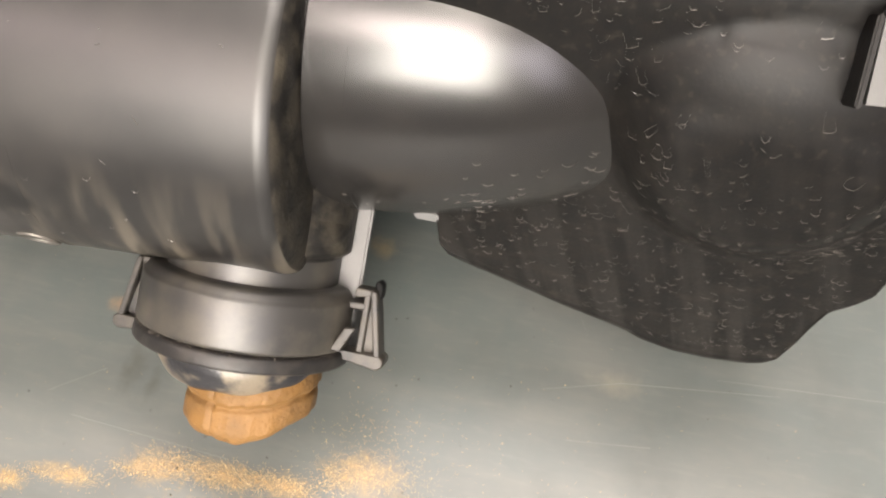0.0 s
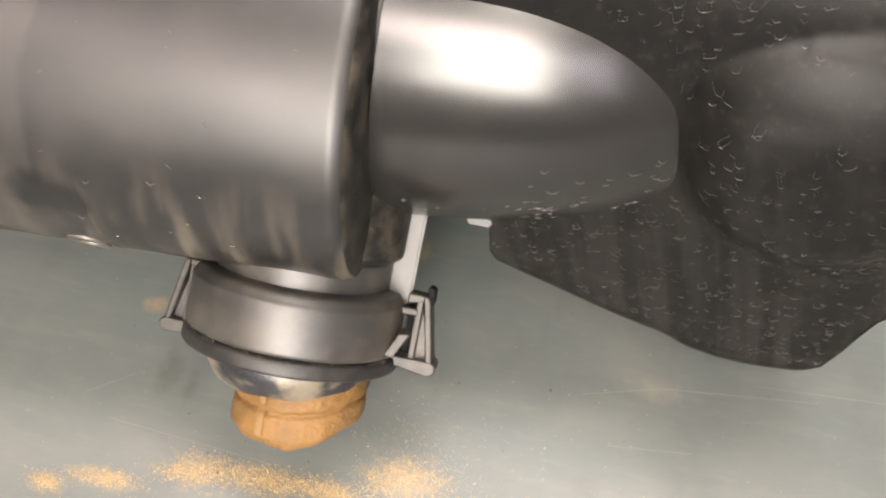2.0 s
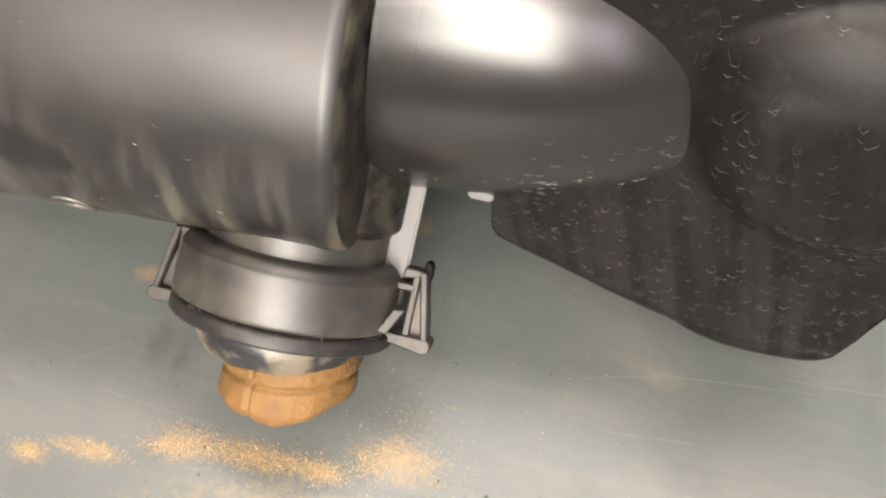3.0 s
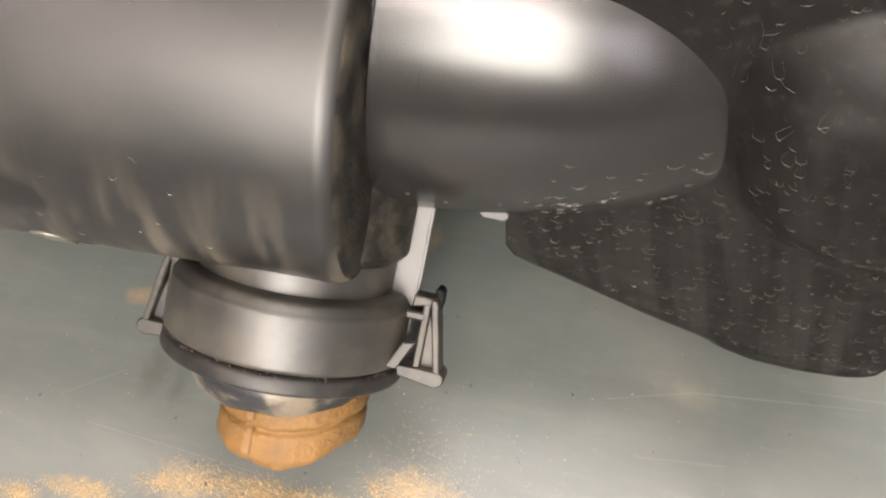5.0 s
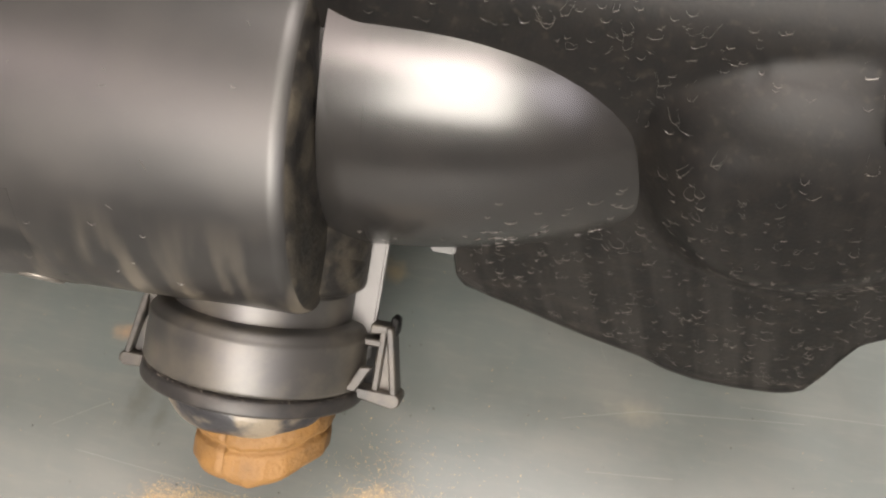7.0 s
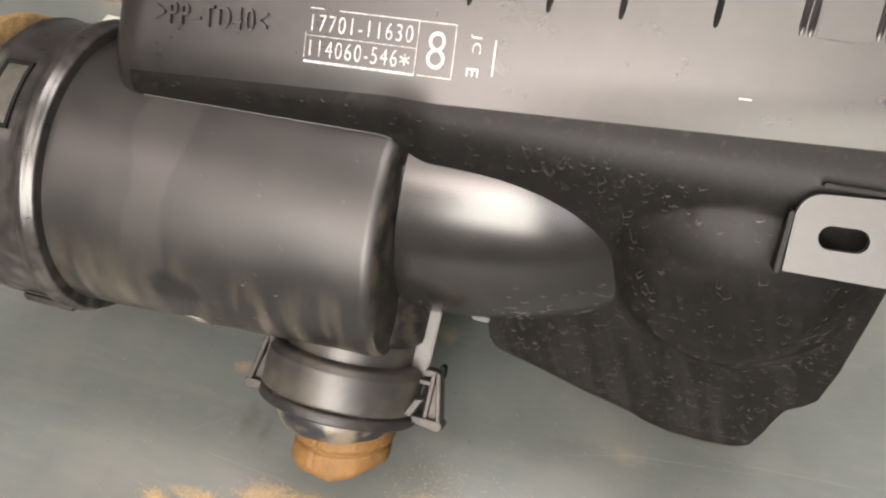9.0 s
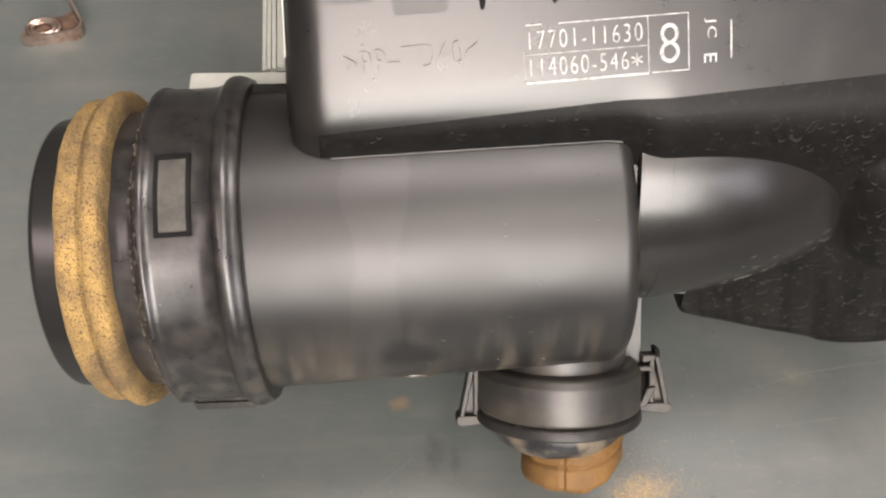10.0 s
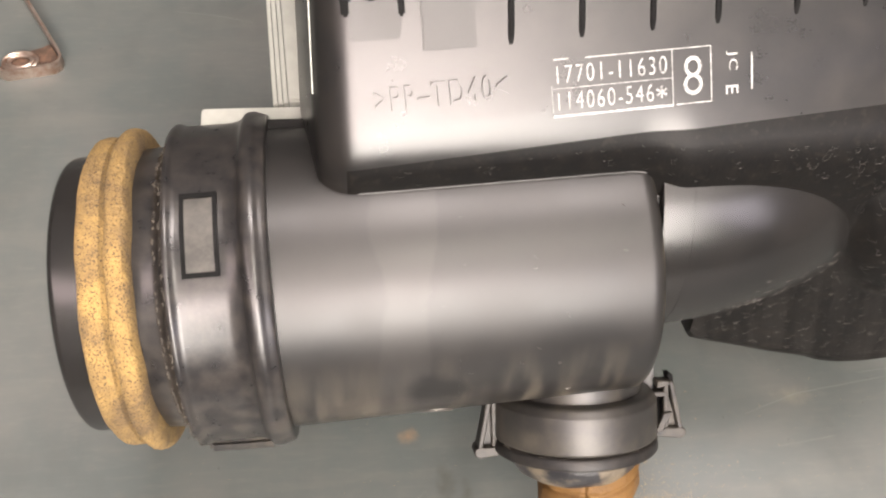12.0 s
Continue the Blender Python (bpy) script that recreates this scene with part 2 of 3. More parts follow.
def box(x0, x1, y0, y1, z0, z1, bevel=0.0, m=None):
    bm = bmesh.new()
    bmesh.ops.create_cube(bm, size=1, matrix=Matrix.Translation(((x0 + x1) / 2, (y0 + y1) / 2, (z0 + z1) / 2)) @ Matrix.Diagonal((x1 - x0, y1 - y0, z1 - z0, 1)))
    if bevel:
        bmesh.ops.bevel(bm, geom=bm.edges[:], offset=bevel, segments=2, affect="EDGES")
    if m is not None:
        bmesh.ops.transform(bm, matrix=m, verts=bm.verts[:])
    return bm


def rings(loops, closed=True, cap=(True, True)):
    """A skin over rows of points; each row is a closed loop unless closed is off."""
    bm = bmesh.new()
    rows = [[bm.verts.new(p) for p in loop] for loop in loops]
    n = len(rows[0])
    for a, b in zip(rows, rows[1:]):
        for i in range(n if closed else n - 1):
            j = (i + 1) % n
            bm.faces.new((a[i], a[j], b[j], b[i]))
    if cap[0]:
        bm.faces.new(rows[0])
    if cap[1]:
        bm.faces.new(rows[-1])
    return bm


def lathe(profile, n=96, m=None, cap=(False, False)):
    """profile: (along, radius) pairs turned about the x axis."""
    bm = rings([[(a, r * math.cos(2 * math.pi * i / n), r * math.sin(2 * math.pi * i / n)) for i in range(n)] for a, r in profile], True, cap)
    if m is not None:
        bmesh.ops.transform(bm, matrix=m, verts=bm.verts[:])
    return bm


def soft(points, r=0.0015, steps=3):
    """Rounds the corners of a polyline of pairs."""
    out = [points[0]]
    for a, b, c in zip(points, points[1:], points[2:]):
        a, b, c = Vector(a), Vector(b), Vector(c)
        d, e = a - b, c - b
        k = min(r, d.length * 0.45, e.length * 0.45)
        p, q = b + d.normalized() * k, b + e.normalized() * k
        for i in range(steps + 1):
            t = i / steps
            out.append(tuple((1 - t) ** 2 * p + 2 * t * (1 - t) * b + t * t * q))
    out.append(points[-1])
    return out


def between(x, pairs):
    return float(np.interp(x, [p[0] for p in pairs], [p[1] for p in pairs]))


def flow(x, pairs):
    """A smooth curve near the given pairs."""
    return float(np.polyval(np.polyfit([p[0] for p in pairs], [p[1] for p in pairs], 3), x))


# ---- structure ----
bench = new("workbench")
tagged(bench, "long workbench with scratched grey-green painted top", "workbench", kind="structure")
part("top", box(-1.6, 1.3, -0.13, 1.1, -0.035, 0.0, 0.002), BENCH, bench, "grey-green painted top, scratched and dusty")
part("body", box(-1.55, 1.25, -0.08, 1.05, -0.9, -0.035), WALL, bench)
# Unseen: bench edge and dark floor are set to darken low reflections.
tagged(part("floor", box(-2.5, 2.5, -2.6, 2.4, -0.95, -0.9), FLOOR), "unseen dark floor added to keep low reflections dark", "floor", kind="structure")
for nm, b in (("wall_north", (-2.5, 2.5, 2.4, 2.5, -0.95, 2.3)), ("wall_south", (-2.5, 2.5, -2.7, -2.6, -0.95, 2.3)),
              ("wall_west", (-2.6, -2.5, -2.7, 2.5, -0.95, 2.3)), ("wall_east", (2.5, 2.6, -2.7, 2.5, -0.95, 2.3))):
    tagged(part(nm, box(*b), WALL), "plain painted workshop wall", "wall", kind="structure")
tagged(part("ceiling", box(-2.6, 2.6, -2.7, 2.5, 2.3, 2.4), CEILING), "plain painted workshop ceiling", "ceiling", kind="structure")

# ---- air cleaner ----
cleaner = new("air_cleaner")
tagged(cleaner, "dusty black plastic air cleaner box with wide inlet tube", "air cleaner")

E2 = Vector((0, 0.694, 0.72))      # up the label face
EN = Vector((0, -0.72, 0.694))     # its normal


def face(x, b, lift=0.0):
    """A point of the label face."""
    return Vector((x, 0.1745, 0.1655)) + E2 * b + EN * lift


BOTTOM = [(-0.18, 0.075), (-0.0375, 0.075), (-0.0368, 0.062), (-0.0355, 0.05), (-0.033, 0.046), (-0.0268, 0.0432), (-0.0132, 0.0383), (0.0045, 0.0312),
          (0.0234, 0.0252), (0.03, 0.0212), (0.04, 0.0184), (0.0515, 0.018), (0.064, 0.0197), (0.07, 0.0225), (0.0725, 0.03), (0.0735, 0.046), (0.0755, 0.053),
          (0.08, 0.0575), (0.084, 0.062), (0.0855, 0.07), (0.0856, 0.12)]


def bend(x):
    """Where the wall turns into the label face."""
    return face(x, 0.0075 + 0.115 * x)


def wall_y(x, z):
    y = 0.159 + (z - 0.09) * 0.06
    if z > 0.118:
        b = bend(x)
        t = (z - 0.118) / (b.z - 0.118)
        w = min(1.0, max(0.0, (-0.059 - x) / 0.019))
        w = w * w * (3 - 2 * w)
        y += (b.y - 0.159 - (b.z - 0.09) * 0.06) * ((1 - w) * (0.12 * t + 0.88 * t ** 6) + w * (0.5 * min(1.0, t / 0.6) + 0.5 * max(0.0, (t - 0.6) / 0.4) ** 2.5))
    d = ((x - 0.042) / 0.04) ** 2 + ((z - 0.121) / (0.046 if z < 0.121 else 0.03)) ** 2
    if d < 1:
        # flat below, with a tighter shoulder along the top
        k = min(1.0, (1 - d) / 0.75)
        u = min(1.0, max(0.0, (z - 0.121) / 0.012))
        y -= 0.011 * ((1 - u) * k * k * (3 - 2 * k) + u * (1 - d) ** 0.75)
    return y


def inward(z):
    """Into the box: straight back from the wall, square to the label face above."""
    u = min(1.0, max(0.0, (z - 0.13) / 0.035))
    return (Vector((0, 1, 0)) * (1 - u) - EN * u).normalized()


def cover():
    xs = sorted(set([round(v, 5) for v in np.linspace(-0.176, 0.0855, 120)] + [p[0] for p in BOTTOM if -0.17 < p[0] < 0.0856]))
    loops = []
    left, r = -0.178, 0.014
    for x in xs:
        zb = sum(between(x + e, BOTTOM) for e in (-0.0015, 0.0, 0.0015)) / 3 if x > -0.03 else between(x, BOTTOM)
        corner = bend(x)
        t = 0.0075
        b0 = (corner.y - 0.1745) / 0.694
        p0 = Vector((x, wall_y(x, corner.z - t), corner.z - t))
        p2 = face(x, b0 + t)
        ring = [Vector((x, 0.33, 0.003)), Vector((x, 0.245, 0.003))]
        y0 = wall_y(x, zb)
        ring += [Vector((x, 0.222 if x < -0.037 else y0 + 0.03, zb * 0.95)), Vector((x, y0 + 0.007, zb)), Vector((x, y0 + 0.002, zb + 0.002)), Vector((x, y0, zb + 0.007))]
        za, zt = zb + 0.007, p0.z
        ring += [Vector((x, wall_y(x, za + (zt - za) * i / 60), za + (zt - za) * i / 60)) for i in range(1, 60)]
        for i in range(9):
            u = i / 8
            ring.append((1 - u) ** 2 * p0 + 2 * u * (1 - u) * corner + u * u * p2)
        ring += [face(x, b) for b in np.linspace(b0 + t, 0.1, 14)[1:]]
        ring += [face(x, 0.106) + Vector((0, 0.002, -0.001)), face(x, 0.106) + Vector((0, 0.012, 0.001)), Vector((x, 0.33, 0.244))]
        if x - left < r:
            k = r - math.sqrt(max(0, r * r - (r - (x - left)) ** 2))
            for i, p in enumerate(ring[5:-2]):
                ring[5 + i] = p + inward(p.z) * k
        loops.append(ring)
    # the side runs out a little towards the back
    side = []
    for depth, out in ((0.045, 0.0062), (0.02, 0.003), (0.006, 0.0012)):
        side.append([p if i < 5 or i >= len(loops[0]) - 2 else p + inward(p.z) * depth - Vector((out, 0, 0)) for i, p in enumerate(loops[0])])
    return rings(side + loops)


shell = part("cover", cover(), COVER, cleaner, "black plastic cover, dirty below and painted darker as shade")
shell.data.materials.append(SHADED_GRIME)
# Below the bend the wall takes the dirty, shade-darkened copy.
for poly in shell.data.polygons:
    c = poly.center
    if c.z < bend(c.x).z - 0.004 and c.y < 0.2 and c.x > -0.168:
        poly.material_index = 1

# inlet tube: its axis leans a little
AX0, AX1 = Vector((-0.0695, 0.173, 0.095)), Vector((-0.258, 0.1655, 0.0893))
ax = (AX0 - AX1).normalized()
TUBE = Matrix.Translation(AX0) @ ax.to_track_quat("X", "Z").to_matrix().to_4x4()


def tube_skin(bm):
    """Draws the end in a little underneath, where it runs into the boss."""
    for v in bm.verts:
        q = TUBE.inverted() @ v.co
        if q.x > -0.02:
            low = math.degrees(math.atan2(-q.z, -q.y))
            w = min(1.0, max(0.0, (low - 15) / 50)) if low < 120 else 0.0
            f = (1 + q.x / 0.02) ** 2 * w
            v.co = TUBE @ Vector((q.x, q.y * (1 - 0.06 * f), q.z * (1 - 0.06 * f)))
    return bm


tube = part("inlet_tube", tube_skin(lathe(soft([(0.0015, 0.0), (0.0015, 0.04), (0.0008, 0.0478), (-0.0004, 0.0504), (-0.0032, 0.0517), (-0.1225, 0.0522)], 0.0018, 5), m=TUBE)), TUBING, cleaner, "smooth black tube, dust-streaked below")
tube.data.materials.append(BOSS)
for poly in tube.data.polygons:
    if (poly.center - AX0).dot(ax) > -0.0006:
        poly.material_index = 1
collar = part("collar", lathe(soft([(-0.121, 0.05), (-0.121, 0.0562), (-0.1222, 0.0568), (-0.1236, 0.0572), (-0.1252, 0.058), (-0.1282, 0.0578), (-0.1298, 0.0555), (-0.1335, 0.0546), (-0.149, 0.0545), (-0.151, 0.0556), (-0.1525, 0.055), (-0.1535, 0.0505), (-0.1555, 0.0485),
                             (-0.164, 0.0478)], 0.0012), m=TUBE), GLOSSY, cleaner, "glossy black clamp collar")
part("spigot", lathe(soft([(-0.158, 0.0475), (-0.1862, 0.0468), (-0.1877, 0.0455), (-0.1877, 0.0425), (-0.15, 0.042)], 0.0012), m=TUBE), PLASTIC, cleaner, "black open tube end")


def foam_ring():
    prof = [(-0.1622, 0.047), (-0.1624, 0.0532), (-0.1635, 0.0547), (-0.166, 0.0553), (-0.168, 0.0547), (-0.169, 0.0535), (-0.1695, 0.0508), (-0.1702, 0.0512), (-0.1708, 0.0526),
            (-0.174, 0.0528), (-0.1765, 0.0522), (-0.1778, 0.051), (-0.178, 0.046)]
    bm = lathe(prof, 260)
    for v in bm.verts:
        a = math.atan2(v.co.z, v.co.y)
        w = noise.noise(Vector((v.co.x * 60, math.cos(a) * 3, math.sin(a) * 3)))
        f = noise.noise(v.co * 420) + 0.7 * noise.noise(v.co * 900)
        k = 1 + 0.007 * w + 0.008 * f
        v.co = Vector((v.co.x + 0.0006 * w, v.co.y * k, v.co.z * k))
    bmesh.ops.transform(bm, matrix=TUBE, verts=bm.verts[:])
    return bm


part("foam_seal", foam_ring(), FOAM, cleaner, "yellow foam sealing ring, dirty and porous")


def on_tube(a, angle, r):
    """A point of the tube: along its axis, degrees from the front upwards, radius."""
    return TUBE @ Vector((a, -r * math.cos(radians(angle)), r * math.sin(radians(angle))))


def curved_bar(a0, a1, g0, g1, r0, r1, n=10):
    loops = []
    for i in range(n + 1):
        g = g0 + (g1 - g0) * i / n
        loops.append([on_tube(a0, g, r0), on_tube(a1, g, r0), on_tube(a1, g, r1), on_tube(a0, g, r1)])
    return rings(loops)


# framed window on the collar
window = part("label_window", curved_bar(-0.1455, -0.1365, 61.5, 86, 0.054, 0.0552), PANE, collar, "dusty recessed window")
for b in ((-0.1465, -0.1452, 60, 87.5), (-0.1368, -0.1355, 60, 87.5), (-0.1465, -0.1355, 60, 61.6), (-0.1465, -0.1355, 85.8, 87.5)):
    part("window_frame", curved_bar(*b, 0.054, 0.0557), SHADE_BLACK, collar, "dark raised frame")
# flat foot below the collar
part("collar_foot", box(-0.0115, 0.0115, -0.002, 0.002, -0.012, 0.012, 0.0012, Matrix.Translation(on_tube(-0.14, -42, 0.0548)) @ pose(0, 0, 0, 48, 0, 1)), BOSS, collar, "dirt-caked flat foot")
pin = Matrix.Translation((-0.1395, 0.1227, 0.0735)) @ Vector((0, -0.925, -0.38)).to_track_quat("X", "Z").to_matrix().to_4x4()
part("metal_bush", lathe(soft([(-0.004, 0.0062), (0.0008, 0.006), (0.0012, 0.0052), (0.0008, 0.0044), (-0.0025, 0.0042), (-0.0025, 0.0)], 0.0004), 32, pin), BUSH, tube, "dull metal bush")
part("mould_seam", curved_bar(-0.066, -0.0648, -28, 24, 0.0515, 0.05198, 24), TUBING, tube, "faint mould seam")
part("gusset", box(-0.196, -0.177, 0.176, 0.207, 0.105, 0.131, 0.0008), PLASTIC, cleaner)

# nose that runs from the tube into the wall
UPPER = [(-0.074, 0.1432), (-0.068, 0.1435), (-0.0437, 0.1455), (-0.0293, 0.1428), (-0.0169, 0.1388), (-0.0064, 0.1334), (0.0006, 0.1262), (0.0045, 0.119), (0.0072, 0.109)]
LOWER = [(-0.074, 0.072), (-0.0598, 0.072), (-0.0393, 0.074), (-0.0245, 0.078), (-0.0108, 0.086), (0.0, 0.095), (0.0045, 0.1), (0.0072, 0.106)]
FRONT = [(-0.0745, 0.143), (-0.05, 0.1437), (-0.025, 0.1467), (-0.0108, 0.1518), (0.0, 0.1556), (0.0085, 0.159), (0.012, 0.1622)]
ROUND = [(-0.0745, 0.0537), (-0.05, 0.0522), (-0.025, 0.05), (-0.0064, 0.0462), (0.01, 0.0405)]
LEVEL = [(-0.0745, 0.1005), (-0.05, 0.1022), (-0.025, 0.1048), (-0.0064, 0.1042), (0.01, 0.103)]


def nose():
    """A round pipe whose axis runs slowly into the wall."""
    loops = []
    for x, step in [(-0.0735, 0.004), (-0.0677, 0.004), (-0.0676, 0.0006), (-0.0672, 0.0)] + [(x, 0.0) for x in np.linspace(-0.0668, 0.0115, 62)]:
        r = flow(x, ROUND) - step
        yc = flow(x, FRONT) + r + step
        loop = []
        for i in range(72):
            a = 2 * math.pi * i / 72
            loop.append((x, min(yc - r * math.cos(a), 0.182), flow(x, LEVEL) + r * math.sin(a)))
        loops.append(loop)
    return rings(loops)


part("nose", nose(), PLASTIC, cleaner, "smooth black rounded nose")

def nose_seam(x):
    """A fine raised line round the nose."""
    loops = []
    for k in range(25):
        a = radians(-40 + 95 * k / 24)
        yc = flow(x, FRONT) + flow(x, ROUND)
        loops.append([(x + dx, yc - (flow(x, ROUND) + dr) * math.cos(a), flow(x, LEVEL) + (flow(x, ROUND) + dr) * math.sin(a))
                      for dx, dr in ((-0.0002, -0.0004), (-0.0001, 0.00012), (0.0001, 0.00012), (0.0002, -0.0004))])
    return rings(loops)


part("mould_seam", nose_seam(-0.057), PLASTIC, bpy.data.objects["nose"])
part("nub", box(-0.043, -0.036, -0.002, 0.002, -0.0015, 0.0015, 0.0006, Matrix.Translation((0, 0.1585, 0.0672)) @ pose(0, 0, 0, -35, 0, 0)), BRACKET, bpy.data.objects["nose"])



def bead(points, r):
    """A thin round line of moulding flash along points."""
    loops = []
    for i, p in enumerate(points):
        d = (points[min(i + 1, len(points) - 1)] - points[max(i - 1, 0)]).normalized()
        u = d.cross(Vector((0, -0.7, 0.7))).normalized()
        v = d.cross(u)
        loops.append([p + (u * math.cos(k * math.pi / 3) + v * math.sin(k * math.pi / 3)) * r for k in range(6)])
    return rings(loops)


def crease(x):
    """Where the tube's skin runs into the cover's wall."""
    c = AX0 + ax * ((x - AX0.x) / ax.x)
    best = None
    for i in range(200):
        g = radians(40 + 60 * i / 199)
        p = Vector((x, c.y - 0.052 * math.cos(g), c.z + 0.052 * math.sin(g)))
        e = abs(p.y - wall_y(x, p.z))
        if best is None or e < best[0]:
            best = (e, p)
    return best[1]


part("mould_flash", bead([crease(x) for x in np.linspace(-0.164, -0.0735, 30)], 0.00028), BRACKET, tube, "thin pale line of moulding flash")
part("mould_flash", bead([Vector((-0.1935, 0.1772, 0.1419)), Vector((-0.187, 0.179, 0.1413)), Vector((-0.1795, 0.1808, 0.1405))], 0.0003), FLANGE, tube, "thin pale line of moulding flash")
part("mould_flash", bead([face(-0.1764, b, -0.0066) for b in np.linspace(0.008, 0.1, 12)], 0.00025), FLANGE, cleaner, "thin pale line of moulding flash")

# valve that hangs from the tube
VD = Vector((0, -0.765, -0.644))
VALVE = Matrix.Translation((-0.0855, 0.1737, 0.0879)) @ Matrix(((0, 1, 0, 0), (-0.765, 0, -0.644, 0), (-0.644, 0, 0.765, 0), (0, 0, 0, 1)))
part("outlet_neck", lathe(soft([(0.004, 0.0248), (0.05, 0.0248)], 0.001), m=VALVE), RINGED, cleaner, "satin black neck")
part("neck_boss", lathe(soft([(0.002, 0.0272), (0.0395, 0.0272), (0.041, 0.0255), (0.041, 0.02)], 0.001), m=VALVE), BOSS, cleaner, "dust-caked black boss above the neck")


def fairing():
    """A rounded swelling that leads from the tube's end into the boss."""
    loops = []
    for i in range(1, 24):
        t = math.pi * i / 24
        loops.append([VALVE @ Vector((0.0335 - 0.0165 * math.cos(t), 0.0075 + 0.0197 * math.sin(t) * math.cos(b), 0.001 + 0.0235 * math.sin(t) * math.sin(b))) for b in np.linspace(0, 2 * math.pi, 49)[:-1]])
    return rings(loops)


part("boss_fairing", fairing(), BOSS, cleaner, "rounded dusty black swelling beside the tube's end")
ring = part("outlet_ring", lathe(soft([(0.0492, 0.024), (0.05, 0.0284), (0.0522, 0.0298), (0.053, 0.0305), (0.0665, 0.0308), (0.0672, 0.0285)], 0.0012), m=VALVE), RINGED, cleaner, "satin black ring, dusty at the sides")
part("gasket", lathe(soft([(0.0668, 0.027), (0.0677, 0.0308), (0.0715, 0.0312), (0.0722, 0.029), (0.0722, 0.02)], 0.0008), m=VALVE), RUBBER, cleaner, "black rubber gasket")


def cup():
    bm = lathe(soft([(0.071, 0.0245), (0.0755, 0.0243), (0.0815, 0.0205), (0.0825, 0.012), (0.0825, 0.0)], 0.002))
    for v in bm.verts:
        v.co.y += 0.0006 * noise.noise(v.co * 150)
        v.co.x += 0.0009 * noise.noise(v.co * 120)
    bmesh.ops.transform(bm, matrix=VALVE, verts=bm.verts[:])
    return bm


part("cup", cup(), CUP, cleaner, "dust-caked black cup")


def plug_disc():
    """A creased, uneven plug with a fold round its middle and a slit down its front."""
    prof = soft([(0.07, 0.0), (0.07, 0.018), (0.0815, 0.0199), (0.0842, 0.02), (0.0855, 0.0184), (0.0868, 0.0196), (0.0935, 0.0194), (0.096, 0.0172), (0.0962, 0.0)], 0.0014, 4)
    bm = lathe(prof, 144)
    for v in bm.verts:
        a = math.degrees(math.atan2(v.co.z, v.co.y))
        w, f = noise.noise(v.co * 85), noise.noise(v.co * 260)
        k = 0.965 + 0.04 * w + 0.018 * f
        slit = math.exp(-((a - 108) / 2.2) ** 2) if v.co.x > 0.074 else 0.0
        k *= 1 - 0.055 * slit
        side = max(0, math.cos(radians(a)))
        v.co = Vector((v.co.x + 0.0006 * w - (0.0045 + 0.22 * max(0.0, v.co.x - 0.082)) * side ** 2 + 0.0004 * f, v.co.y * k + 0.0052, v.co.z * k))
    bmesh.ops.transform(bm, matrix=VALVE, verts=bm.verts[:])
    return bm


part("plug", plug_disc(), PLUG, cleaner, "tan creased rubber plug")
part("strap", box(0.022, 0.06, 0.0222, 0.0315, -0.004, -0.001, 0.0006, VALVE), BRACKET, cleaner, "grey guide strap")
part("strap", box(0.03, 0.06, -0.0335, -0.0262, -0.006, -0.003, 0.0006, VALVE), BRACKET, cleaner, "grey guide strap")


def prism(points, z0, z1, m, bevel=0.0004):
    """A plate with a given outline in the valve's plane."""
    bm = bmesh.new()
    low = [bm.verts.new((p[0], p[1], z0)) for p in points]
    top = [bm.verts.new((p[0], p[1], z1)) for p in points]
    bm.faces.new(low)
    bm.faces.new(top)
    for i in range(len(points)):
        j = (i + 1) % len(points)
        bm.faces.new((low[i], low[j], top[j], top[i]))
    bmesh.ops.recalc_face_normals(bm, faces=bm.faces[:])
    bmesh.ops.bevel(bm, geom=bm.edges[:], offset=bevel, segments=1, affect="EDGES")
    bmesh.ops.transform(bm, matrix=m, verts=bm.verts[:])
    return bm


for side, ds, dy in ((1, -0.0078, -0.0014), (-1, -0.0045, -0.0052)):
    def sp(pts):
        return [(a + ds, side * (b + dy)) for a, b in pts]
    clip = part("clip", prism(sp([(0.0562, 0.0368), (0.0562, 0.0386), (0.058, 0.0392), (0.0755, 0.0427), (0.0755, 0.0408)]), -0.004, 0.004, VALVE), CLIP, cleaner, "dusty black spring clip")
    part("clip_post", prism(sp([(0.0568, 0.0352), (0.0568, 0.0372), (0.0755, 0.0372), (0.0755, 0.0352)]), -0.004, 0.0034, VALVE), CLIP, clip)
    part("clip_panel", prism(sp([(0.0585, 0.0367), (0.0745, 0.0412), (0.0745, 0.0367)]), -0.0035, 0.0014, VALVE, 0.0002), CLIP, clip)
    part("clip_tip", prism(sp([(0.0542, 0.0372), (0.0536, 0.0384), (0.0545, 0.0396), (0.0585, 0.0398), (0.06, 0.0386)]), -0.0044, 0.001, VALVE, 0.0004), SHADE_BLACK, clip, "black clip tip")
    part("clip_plate", prism(sp([(0.0575, 0.03), (0.0575, 0.036), (0.0755, 0.036), (0.0755, 0.03)]), -0.0035, -0.0016, VALVE, 0.0002), SHADE_BLACK, clip)
    part("clip_base", prism(sp([(0.0742, 0.029), (0.0742, 0.0425), (0.0752, 0.0437), (0.0772, 0.0438), (0.0786, 0.042), (0.0768, 0.029)]), -0.0045, 0.0042, VALVE), CLIP, clip)
    part("clip_hook", prism(sp([(0.056, 0.0325), (0.056, 0.0378), (0.0578, 0.0378), (0.059, 0.0325)]), -0.003, 0.0036, VALVE), CLIP, clip)
    part("clip_hook", prism(sp([(0.0602, 0.0305), (0.0602, 0.0362), (0.0622, 0.0362), (0.0622, 0.0305)]), -0.003, 0.0036, VALVE), CLIP, clip)
